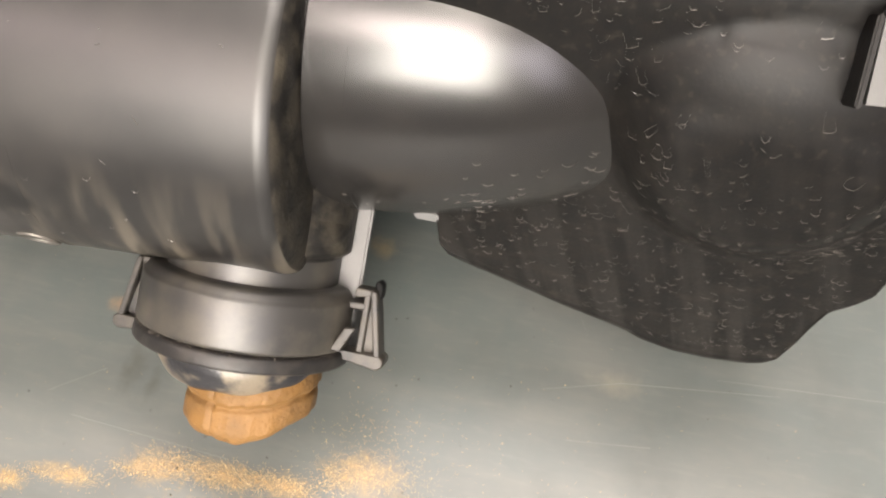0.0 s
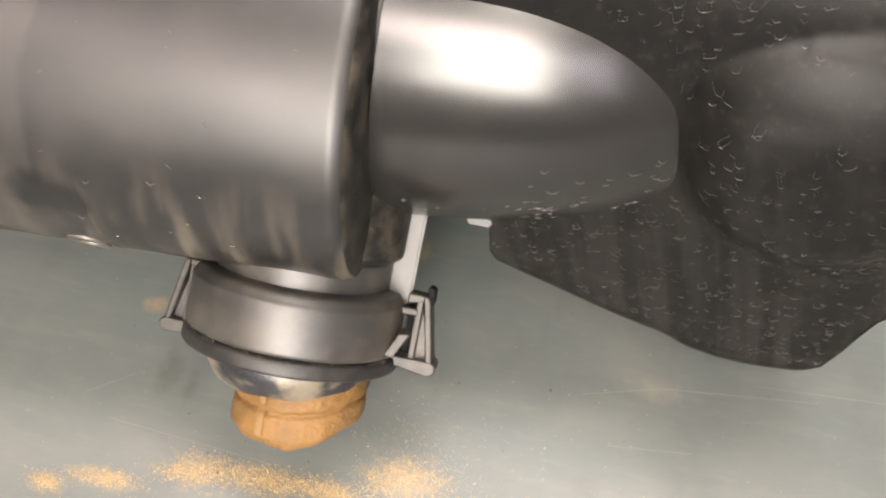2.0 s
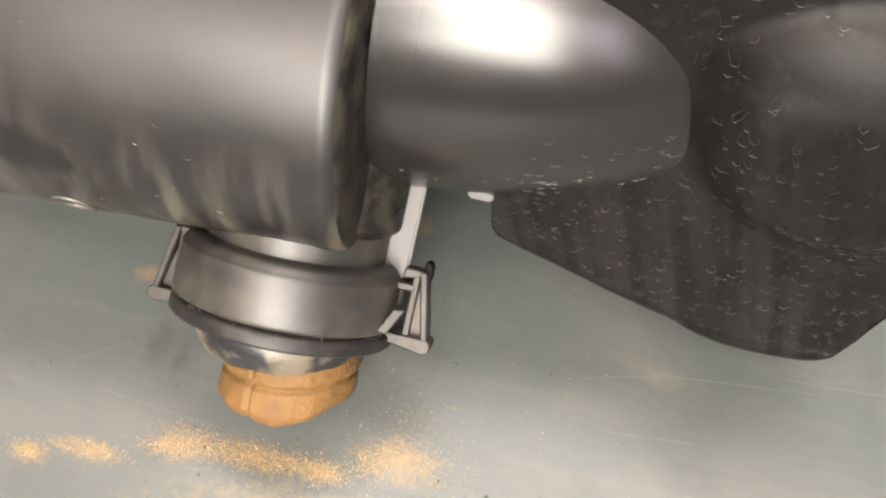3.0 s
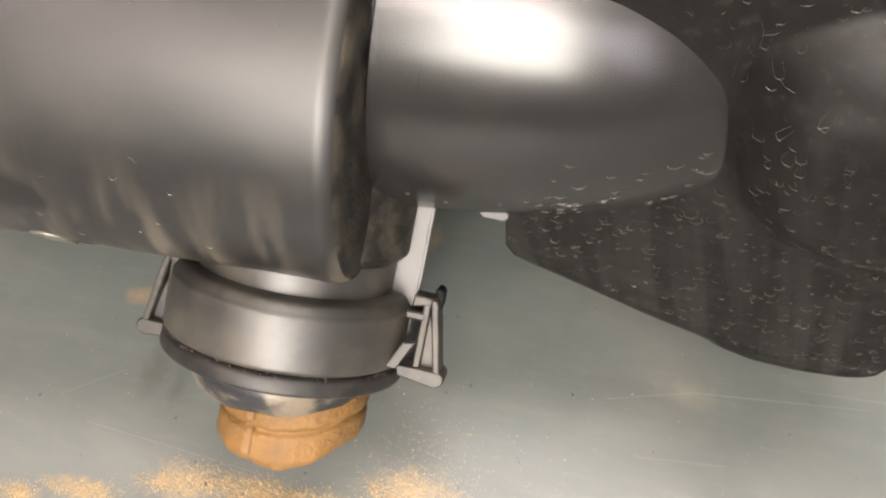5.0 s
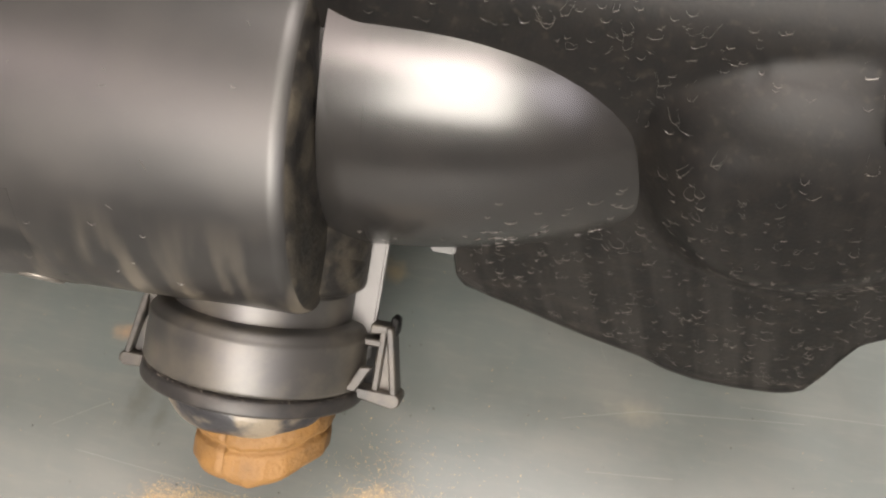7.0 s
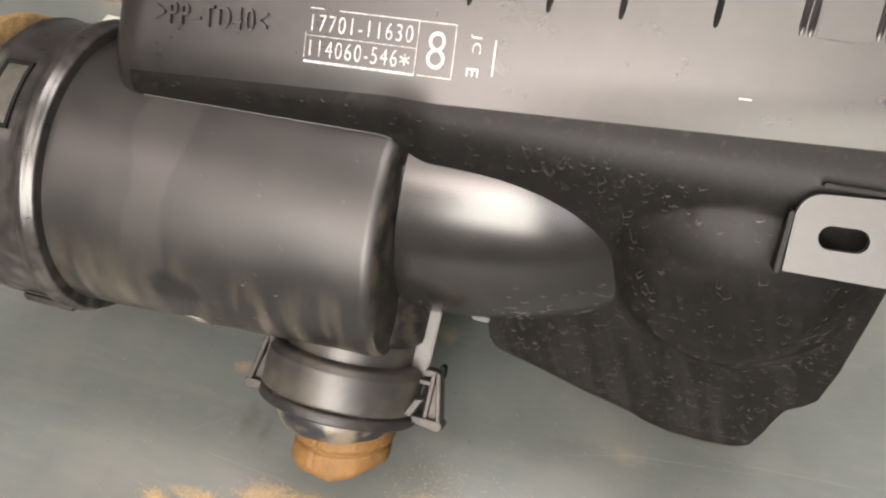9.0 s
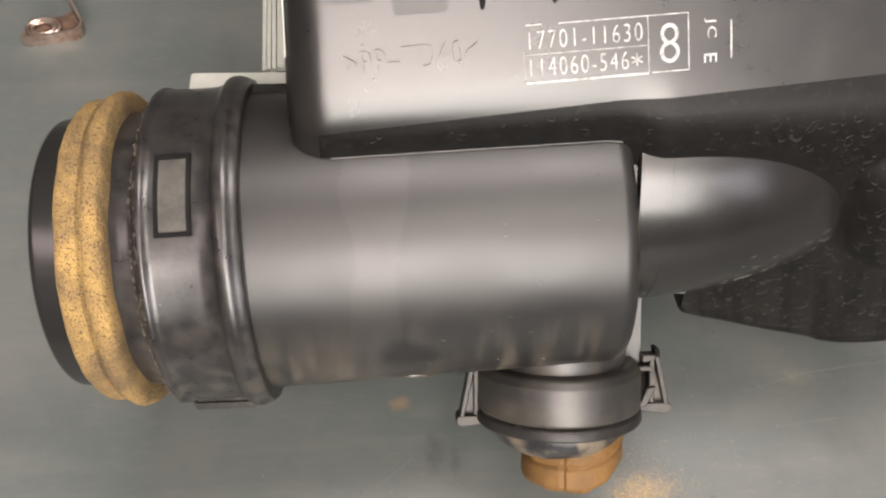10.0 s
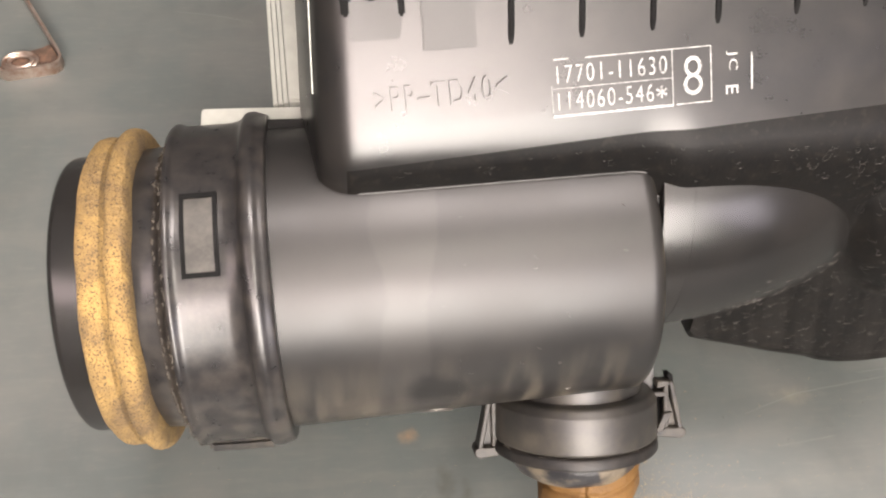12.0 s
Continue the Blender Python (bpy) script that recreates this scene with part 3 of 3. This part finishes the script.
part("pull_tab", prism([(0.0655, 0.022), (0.0655, 0.0308), (0.058, 0.0345), (0.0585, 0.0312), (0.0645, 0.0285), (0.0668, 0.022)], 0.009, 0.0112, VALVE, 0.0003), CLIP, ring)

# ---- label face ----
RIGHT = Vector((1, 0.05, 0.0519)).normalized()
UP = EN.cross(RIGHT)


def on_face(x, b, lift=0.0003):
    """A frame on the label face, its x along the print and z outwards."""
    p = face(x, b, lift)
    m = Matrix((RIGHT, UP, EN)).transposed().to_4x4()
    m.translation = p
    return m


LABEL = on_face(-0.105, 0.0)


def letters(body, width, height, m, deep=0.0001, spacing=1.22, weight=0.0):
    cu = bpy.data.curves.new("letters", "FONT")
    cu.body, cu.size, cu.extrude, cu.space_character, cu.offset = body, 1.0, 0.0, spacing, weight
    ob = bpy.data.objects.new("letters", cu)
    scene.collection.objects.link(ob)
    bpy.context.view_layer.update()
    me = bpy.data.meshes.new_from_object(ob)
    bpy.data.objects.remove(ob)
    bm = bmesh.new()
    bm.from_mesh(me)
    xs, ys = [v.co.x for v in bm.verts], [v.co.y for v in bm.verts]
    kx, ky = width / (max(xs) - min(xs)), height / (max(ys) - min(ys))
    x0, y0 = min(xs), min(ys)
    for v in bm.verts:
        v.co = Vector(((v.co.x - x0) * kx, (v.co.y - y0) * ky, 0))
    if deep:
        ext = bmesh.ops.extrude_face_region(bm, geom=bm.faces[:])
        for v in ext["geom"]:
            if isinstance(v, bmesh.types.BMVert):
                v.co.z = deep
    bmesh.ops.transform(bm, matrix=m, verts=bm.verts[:])
    return bm


cover_ob = bpy.data.objects["cover"]
for body, w, h, a, b in (("17701-11630", 0.0335, 0.0052, 0.0016, 0.0096), ("114060-546", 0.0292, 0.0052, 0.0016, 0.0017), ("8", 0.0058, 0.0115, 0.0402, 0.0025)):
    part("printed_text", letters(body, w, h, LABEL @ pose(a, b, 0), weight=-0.012), INK, cover_ob, "worn white printed characters", smooth=False)
part("printed_text", letters("JC", 0.0058, 0.0036, LABEL @ pose(0.0535, 0.0145, 0, 0, 0, -90)), INK, cover_ob, "worn white printed characters", smooth=False)
part("printed_text", letters("E", 0.0026, 0.0038, LABEL @ pose(0.0533, 0.0042, 0, 0, 0, -90)), INK, cover_ob, "worn white printed characters", smooth=False)
for x0, x1, y0, y1 in ((0.0, 0.0368, -0.0004, 0.0003), (0.0378, 0.0488, -0.0001, 0.0002), (0.0008, 0.0055, 0.0165, 0.0168), (0.0105, 0.0488, 0.0164, 0.0167), (0.0003, 0.0365, 0.008, 0.0082),
                       (-0.0002, 0.0, 0.001, 0.009), (0.0367, 0.0369, 0.0002, 0.0164), (0.0486, 0.0489, 0.0, 0.0166), (0.0612, 0.0617, 0.0025, 0.0135), (0.1345, 0.138, 0.0052, 0.0056)):
    part("printed_line", box(x0, x1, y0, y1, 0, 0.0001, 0, LABEL), INK, cover_ob, "worn white printed line", smooth=False)
for turn in (0, 60, 120):
    part("printed_text", box(-0.0018, 0.0018, -0.00028, 0.00028, 0, 0.0001, 0, LABEL @ pose(0.0333, 0.0042, 0, 0, 0, turn + 30)), INK, cover_ob, "worn white printed asterisk", smooth=False)
part("raised_text", letters(">PP\u2013TD40<", 0.0395, 0.0072, on_face(-0.158, 0.0022, 0.0001) @ pose(0, 0, 0, 0, 0, 1.5), 0.0014, weight=0.008), COVER, cover_ob, "raised black characters", smooth=False)


def groove_rib(x, b0, b1, w=0.0011, h=0.0012):
    loops = []
    for t in (0.0, 0.15, 0.5, 1.0):
        b = b0 + 0.004 * t
        loops.append([face(x + w * k * (0.35 + 0.65 * t ** 0.5), b, -0.0003 + h * g * t) for k, g in ((-1, 0), (-0.7, 0.8), (0, 1.1), (0.7, 0.8), (1, 0))])
    loops.append([face(x + w * k, b1, -0.0003 + h * g) for k, g in ((-1, 0), (-0.7, 0.8), (0, 1.1), (0.7, 0.8), (1, 0))])
    return rings(loops)


# Near-black ribs paint in the dark of recessed grooves.
for x, b in ((-0.1179, 0.0203), (-0.0968, 0.022), (-0.0754, 0.0236), (-0.0555, 0.0254), (-0.0312, 0.0277), (-0.0097, 0.0297), (0.0173, 0.0323), (0.0408, 0.0344), (0.0432, 0.0344), (0.0612, 0.0367), (0.0636, 0.0367)):
    part("rib", groove_rib(x, b, 0.1), SHADE_BLACK if x < 0.04 else COVER, cover_ob, smooth=True)
for x0, x1, b0, b1 in ((-0.1436, -0.1279, 0.0198, 0.047), (-0.1647, -0.1498, 0.0228, 0.034), (0.0448, 0.0598, 0.0354, 0.06)):
    m = on_face(x0, b0, 0.0)
    part("raised_panel", box(0, x1 - x0, 0, b1 - b0, -0.0008, 0.0008, 0.0004, m), TUBING, cover_ob, "dull black raised panel")
# No holes here: raised near-black bars paint the slots' shade.
for x in (-0.1655, -0.158, -0.1502):
    part("slot_shade", box(-0.0016, 0.0016, 0, 0.03, -0.002, 0.0008, 0.0007, on_face(x, 0.0298, 0.0)), SHADE_BLACK, cover_ob, "raised near-black bar painted as a shaded slot")

# mounting bracket on the wall
BR = Matrix(((1, 0, 0, 0.052), (0, 0.694, -0.72, 0.1492), (0, 0.72, 0.694, 0.148), (0, 0, 0, 1)))


def bracket():
    """A tab with one round corner and a long hole through it."""
    bm = bmesh.new()
    outer = [(0, 0), (0.0305, 0.0018), (0.0275, 0.0265), (0.007, 0.024)]
    outer += [(0.007 - 0.0075 * math.sin(radians(a)), 0.0165 + 0.0075 * math.cos(radians(a))) for a in range(15, 91, 15)]
    cx, cy, hw, r = 0.0139, 0.0122, 0.0034, 0.0035
    hole = [(cx + hw + r * math.cos(radians(a)), cy + 0.0006 + r * math.sin(radians(a))) for a in range(-90, 91, 15)]
    hole += [(cx - hw + r * math.cos(radians(a)), cy + r * math.sin(radians(a))) for a in range(90, 271, 15)]
    rings_v = []
    for pts in (outer, hole):
        vs = [bm.verts.new((p[0], p[1], 0.0)) for p in pts]
        rings_v.append(vs)
    edges = [bm.edges.new((vs[i], vs[(i + 1) % len(vs)])) for vs in rings_v for i in range(len(vs))]
    bmesh.ops.triangle_fill(bm, use_beauty=True, use_dissolve=False, edges=edges)
    ext = bmesh.ops.extrude_face_region(bm, geom=bm.faces[:])
    for v in ext["geom"]:
        if isinstance(v, bmesh.types.BMVert):
            v.co.z -= 0.0035
    bmesh.ops.transform(bm, matrix=BR, verts=bm.verts[:])
    return bm


brk = part("mounting_bracket", bracket(), BRACKET, cleaner, "satin grey mounting tab with a long hole", angle=30)
part("bracket_rim", box(-0.0022, -0.0008, -0.001, 0.0175, -0.012, 0.0008, 0.0004, BR), SHADED_GRIME, brk)
part("bracket_rim", box(0.006, 0.029, 0.0255, 0.0268, -0.012, 0.0012, 0.0004, BR @ pose(0, 0, 0, 0, 0, 3)), SHADED_GRIME, brk)
part("bracket_rim", box(0.0275, 0.029, 0.018, 0.055, -0.012, 0.0025, 0.0004, BR), BRACKET, brk)

# grey flange on the side of the box
flange = part("flange", box(-0.2168, -0.1782, 0.2085, 0.2192, 0.1185, 0.123, 0.0006), FLANGE, cleaner, "pale grey flange edge, chipped at its end")
SKEW = Matrix(((1, -0.06, 0, 0.018), (0, 1, 0, 0), (0, 0, 1, 0), (0, 0, 0, 1)))
part("flange_plate", box(-0.1912, -0.1775, 0.2212, 0.335, 0.1185, 0.1235, 0.0006, SKEW), FLANGE, flange)
for k in range(3):
    part("flange_rib", box(-0.1912 - 0.0019 * (k + 1), -0.1912 - 0.0019 * k - 0.0004, 0.2212 + 0.0006 * k, 0.335, 0.1165, 0.1225 - 0.0012 * k, 0.0003, SKEW), FLANGE, flange)


# ---- dried drops on the wall ----
def drops():
    rnd = random.Random(4)
    verts, faces = [], []
    def ridge(pts, w):
        base = len(verts)
        n = len(pts)
        for i, (x, z) in enumerate(pts):
            k = w * (0.25 + 0.75 * math.sin(math.pi * (i + 0.5) / n))
            y = wall_y(x, z)
            verts.extend(((x - k * 0.3, y + 0.0002, z + k), (x, y - k * 0.9, z), (x + k * 0.3, y + 0.0002, z - k)))
            if i:
                a = base + 3 * i
                faces.extend(((a - 3, a - 2, a + 1, a), (a - 2, a - 1, a + 2, a + 1)))
    made = 0
    while made < 520:
        x, z = rnd.uniform(-0.035, 0.083), rnd.uniform(0.022, 0.156)
        if z < between(x, BOTTOM) + 0.008 or (x < 0.009 and between(x, LOWER) - 0.004 < z < between(x, UPPER) + 0.003):
            continue
        if 0.02 < x < 0.065 and 0.12 < z < 0.165 and rnd.random() < 0.8:
            continue
        if (x > 0.047 and z > 0.135) or rnd.random() < 0.4 * (z - 0.05) / 0.1:
            continue
        w, lean = rnd.uniform(0.0004, 0.0011) * rnd.choice((0.8, 1.0, 1.5)), rnd.uniform(-0.2, 0.2)
        w *= 1.45 if z > 0.115 else 1.0
        leg = rnd.uniform(0.0008, 0.0032) * (0.6 if z < 0.07 else 1.6 if z > 0.115 else 1.0)
        pts = []
        if rnd.random() < 0.5:
            # a whole drop: two legs and a round foot
            half = rnd.uniform(0.3, 1.0)
            side = [(-w * (0.8 + 0.2 * k), leg * (1 - k)) for k in (0.0, 0.35, 0.7)]
            foot = [(w * math.cos(radians(a)), 0.8 * w * math.sin(radians(a))) for a in range(180, 361, 30)]
            right = [(w * (0.8 + 0.2 * (1 - k)), leg * half * k) for k in (0.4, 0.9)]
            pts = side + foot + right
        else:
            a0, a1 = rnd.uniform(180, 215), rnd.uniform(310, 365)
            pts = [(w * math.cos(radians(a0 + (a1 - a0) * i / 7)), w * 0.9 * math.sin(radians(a0 + (a1 - a0) * i / 7))) for i in range(8)]
        cut = rnd.randrange(0, 3)
        turn = radians(rnd.gauss(0, 22))
        pts = [(px * math.cos(turn) - pz * math.sin(turn), px * math.sin(turn) + pz * math.cos(turn)) for px, pz in pts[cut:]]
        pts = [(x + px + lean * pz + rnd.uniform(-1, 1) * 0.0002, z + pz + rnd.uniform(-1, 1) * 0.0002) for px, pz in pts]
        ridge(pts, rnd.uniform(0.00004, 0.00013))
        made += 1
    # dirt that has gathered along the lower edge of the bulge
    for _ in range(190):
        a = radians(rnd.gauss(-52, 24))
        r = rnd.gauss(0.97, 0.05)
        x, z = 0.042 + 0.04 * r * math.cos(a), 0.121 + 0.046 * r * math.sin(a)
        if x > 0.082 or z < between(x, BOTTOM) + 0.008:
            continue
        l, up = rnd.uniform(0.0006, 0.0022), rnd.uniform(-0.15, 0.6)
        ridge([(x + l * k, z + l * k * up + rnd.uniform(-1, 1) * 0.00018) for k in (-0.5, -0.2, 0.1, 0.5)], rnd.uniform(0.00005, 0.00012))
    made = 0
    while made < 70:
        x, z = rnd.uniform(-0.16, 0.05), rnd.uniform(0.146, 0.158)
        if z > bend(x).z - 0.006:
            made += 1
            continue
        w = rnd.uniform(0.0005, 0.0013)
        ridge([(x + w * math.cos(radians(a)), z + w * math.sin(radians(a))) for a in range(200, 341, 20)], 0.00007)
        made += 1
    me = bpy.data.meshes.new("drip_residue")
    me.from_pydata([Vector(v) for v in verts], [], faces)
    me.materials.append(SCALE)
    ob = new("drip_residue", me)
    ob.parent = cleaner
    return tagged(ob, "pale outlines of dried dirty drops", kind="stuff")


drops()

def nose_point(x, g, lift=0.0):
    r = flow(x, ROUND)
    return Vector((x, flow(x, FRONT) + r - (r + lift) * math.cos(g), flow(x, LEVEL) + (r + lift) * math.sin(g)))


def scuffs(name, point, spots, seed, parent, label):
    """Short pale marks and drop outlines on a curved surface given by point(along, angle, lift)."""
    rnd = random.Random(seed)
    verts, faces = [], []
    for x0, x1, g0, g1, count, size, drop in spots:
        for _ in range(count):
            x, g, turn = rnd.uniform(x0, x1), radians(rnd.uniform(g0, g1)), rnd.uniform(-0.9, 0.9)
            s = rnd.uniform(0.5, 1.2) * size
            n = 7
            base = len(verts)
            for i in range(n):
                t = i / (n - 1) - 0.5
                if drop:
                    a = radians(200 + 140 * (t + 0.5))
                    dx, dg = s * math.cos(a), 1.2 * s * math.sin(a) / 0.045
                else:
                    dx, dg = s * t * math.cos(turn), s * t * math.sin(turn) / 0.045
                w = 0.00009 * (0.2 + math.cos(math.pi * t))
                for k, lift in ((-1, -0.0001), (0, 0.00012), (1, -0.0001)):
                    verts.append(point(x + dx, g + dg + k * w / 0.045, lift))
                if i:
                    a = base + 3 * i
                    faces.extend(((a - 3, a - 2, a + 1, a), (a - 2, a - 1, a + 2, a + 1)))
    me = bpy.data.meshes.new(name)
    me.from_pydata(verts, [], faces)
    me.materials.append(SCALE)
    ob = new(name, me)
    ob.parent = parent
    return tagged(ob, label, kind="stuff")


scuffs("drip_residue", nose_point, [(-0.03, 0.003, -40, 8, 16, 0.0011, True), (-0.028, 0.006, -30, 6, 14, 0.0016, True), (-0.06, -0.02, -40, -12, 10, 0.0006, True), (-0.03, -0.018, -20, -14, 7, 0.0016, False)], 11, bpy.data.objects["nose"], "pale dried drops on the nose")
scuffs("scuff", lambda x, g, lift: on_tube(x + 0.0695, math.degrees(g), 0.0519 + lift), [(-0.18, -0.08, 20, 75, 22, 0.0016, False), (-0.105, -0.1, 30, 36, 1, 0.0035, False), (-0.17, -0.09, -10, 30, 10, 0.0009, True)], 12, tube, "small pale scuffs on the tube")


def crust(point, spots, seed, parent, label):
    """Lumps of dried dirt along an edge given by point(along, degrees, lift)."""
    rnd = random.Random(seed)
    verts, faces = [], []
    for a0, a1, g0, g1, count, size in spots:
        for _ in range(count):
            a, g = rnd.uniform(a0, a1), rnd.uniform(g0, g1)
            s = size * rnd.uniform(0.3, 1.0) ** 1.5
            base = len(verts)
            verts.append(point(a, g, s * 0.5))
            for k in range(6):
                t = radians(60 * k + rnd.uniform(-20, 20))
                w = s * rnd.uniform(0.6, 1.4)
                verts.append(point(a + w * math.cos(t), g + math.degrees(2.2 * w * math.sin(t) / 0.05), -0.0002))
            faces.extend((base, base + 1 + k, base + 1 + (k + 1) % 6) for k in range(6))
    me = bpy.data.meshes.new("dirt_crust")
    me.from_pydata(verts, [], faces)
    me.materials.append(CRUST)
    ob = new("dirt_crust", me)
    ob.parent = parent
    return tagged(ob, label, kind="stuff")


crust(lambda a, g, lift: on_tube(a, g, 0.0553 + lift), [(-0.1528, -0.1512, -60, 115, 260, 0.00038)], 21, collar, "pale dried dirt along the collar's edge")
crust(lambda a, g, lift: on_tube(a, g, 0.049 + lift), [(-0.156, -0.154, -60, 115, 260, 0.0005)], 22, collar, "pale dried dirt in the collar's groove")


def on_valve(a, g, r):
    return VALVE @ Vector((a, r * math.sin(radians(g)), r * math.cos(radians(g))))


crust(lambda a, g, lift: on_valve(a, g, 0.0305 + lift), [(0.066, 0.0676, -100, 100, 320, 0.00022)], 23, ring, "dried dirt along the ring's lower edge")

# ---- steel hook ----
hook = new("steel_hook")
hook.location = (-0.3265, 0.36, 0.0)
tagged(hook, "bent rusty steel bracket with an eyelet lying on the surface", "bracket")


def strip(points, w, z0, z1):
    """A sheet-metal edge that follows points on the ground."""
    loops = []
    for i, p in enumerate(points):
        a, b = Vector(points[max(0, i - 1)]), Vector(points[min(len(points) - 1, i + 1)])
        d = (b - a).normalized()
        s = Vector((-d.y, d.x)) * w
        loops.append([(p[0] - s.x, p[1] - s.y, z0), (p[0] + s.x, p[1] + s.y, z0), (p[0] + s.x, p[1] + s.y, z1), (p[0] - s.x, p[1] - s.y, z1)])
    return rings(loops)


HK = [(-0.025, 0.072), (-0.0118, 0.0473), (0.0105, 0.0068), (0.0125, 0.002), (0.0122, -0.0015), (0.0095, -0.0042), (0.0, -0.0062), (-0.0143, -0.0085), (-0.018, -0.0065)]
part("rim", strip(HK, 0.0007, 0.0, 0.007), STEEL, hook, "bright worn steel edge")
part("plate", prism([(0.011, 0.004), (0.0115, -0.0035), (-0.0145, -0.0075), (-0.02, -0.001), (-0.014, 0.008), (0.0, 0.013), (0.004, 0.016)], 0.0, 0.0015, Matrix.Identity(4), 0.0003), RUST, hook, "rusty brown plate")
for r0, w in ((0.0085, 0.0012), (0.006, 0.0012)):
    loops = [[(-0.0085 + (r0 + w * math.cos(b)) * math.cos(a), 0.0015 + (r0 * 0.75 + w * math.cos(b)) * math.sin(a), 0.003 + w * 0.9 * math.sin(b)) for b in np.linspace(0, 2 * math.pi, 9)[:-1]] for a in np.linspace(0, 2 * math.pi, 41)]
    part("eyelet", rings(loops, cap=(False, False)), STEEL, hook, "rust-stained eyelet")


# ---- marks and sawdust on the surface ----
def scratches():
    rnd = random.Random(9)
    verts, faces = [], []
    lines = [((0.0032, 0.1436), (0.0287, 0.1516), (0.0805, 0.1585)), ((0.0133, 0.1276), (0.0403, 0.131)), ((0.01, 0.1771), (0.0151, 0.1669)), ((-0.1517, 0.0912), (-0.1541, 0.1131)),
             ((-0.156, 0.106), (-0.14, 0.118)), ((-0.145, 0.1), (-0.09, 0.097)), ((0.06, 0.16), (0.12, 0.165))]
    for i in range(12):
        x, y, a, l = rnd.uniform(-0.42, 0.15), rnd.uniform(-0.02, 0.5), rnd.uniform(-0.5, 0.9), rnd.uniform(0.01, 0.05)
        lines.append(((x, y), (x + l * math.cos(a) * 0.5, y + l * math.sin(a) * 0.5 + 0.001), (x + l * math.cos(a), y + l * math.sin(a))))
    for line in lines:
        base = len(verts)
        for i, p in enumerate(line):
            w = 0.0001 if 0 < i < len(line) - 1 else 0.00006
            verts.extend(((p[0], p[1] - w, 0.0003), (p[0], p[1] + w, 0.0003)))
            if i:
                a = base + 2 * i
                faces.append((a - 2, a, a + 1, a - 1))
    me = bpy.data.meshes.new("scratches")
    me.from_pydata(verts, [], faces)
    me.materials.append(PALE)
    return tagged(new("scratches", me), "fine pale scratches in the painted surface", "scratches", kind="stuff")


scratches()


def crumbs(name, mat, spots, seed, label, size=(0.00007, 0.00022)):
    """Many small angular grains that lie on the surface."""
    rnd = random.Random(seed)
    verts, faces = [], []
    for x, y, sx, sy, count in spots:
        for _ in range(count):
            px, py = rnd.gauss(x, sx), rnd.gauss(y, sy)
            s = rnd.uniform(*size) * (1 if rnd.random() < 0.93 else 1.7)
            a = rnd.uniform(0, 6.28)
            base = len(verts)
            for k in range(3):
                q = a + k * 2.1 + rnd.uniform(-0.4, 0.4)
                verts.append((px + s * math.cos(q), py + s * math.sin(q), 0.0001))
            verts.append((px + rnd.uniform(-0.3, 0.3) * s, py + rnd.uniform(-0.3, 0.3) * s, 0.0001 + s * rnd.uniform(0.6, 1.3)))
            faces.extend(((base, base + 1, base + 3), (base + 1, base + 2, base + 3), (base + 2, base, base + 3)))
    me = bpy.data.meshes.new(name)
    me.from_pydata(verts, [], faces)
    me.materials.append(mat)
    return tagged(new(name, me), label, name, kind="stuff")


crumbs("sawdust", DUST, [(-0.155, 0.076, 0.003, 0.0017, 500), (-0.146, 0.08, 0.004, 0.0012, 260), (-0.135, 0.0815, 0.005, 0.0016, 600), (-0.118, 0.0872, 0.004, 0.0016, 500), (-0.109, 0.091, 0.005, 0.003, 900),
                         (-0.1, 0.0915, 0.006, 0.0022, 900), (-0.086, 0.0915, 0.006, 0.0022, 1000), (-0.076, 0.093, 0.005, 0.002, 700), (-0.066, 0.0925, 0.004, 0.0018, 600),
                         (-0.055, 0.0985, 0.004, 0.0025, 700), (-0.047, 0.103, 0.006, 0.004, 800), (-0.036, 0.102, 0.006, 0.005, 500), (-0.045, 0.112, 0.009, 0.006, 160), (-0.03, 0.11, 0.015, 0.012, 90),
                         (-0.06, 0.07, 0.03, 0.012, 900), (-0.058, 0.1014, 0.0012, 0.001, 60), (-0.005, 0.074, 0.012, 0.008, 220), (0.0, 0.12, 0.05, 0.03, 170),
                         (-0.04, 0.106, 0.022, 0.014, 260), (-0.052, 0.12, 0.01, 0.008, 90), (-0.15, 0.11, 0.04, 0.03, 90), (0.09, 0.1, 0.05, 0.05, 90)], 3,
       "yellow-brown sawdust scattered on the work surface")
crumbs("grit", STAIN, [(-0.15, 0.2, 0.12, 0.09, 60), (0.0, 0.12, 0.06, 0.05, 40), (-0.3, 0.25, 0.1, 0.1, 40), (-0.06, 0.1, 0.03, 0.01, 40)], 5, "dark specks of grit on the work surface", (0.0002, 0.0006))
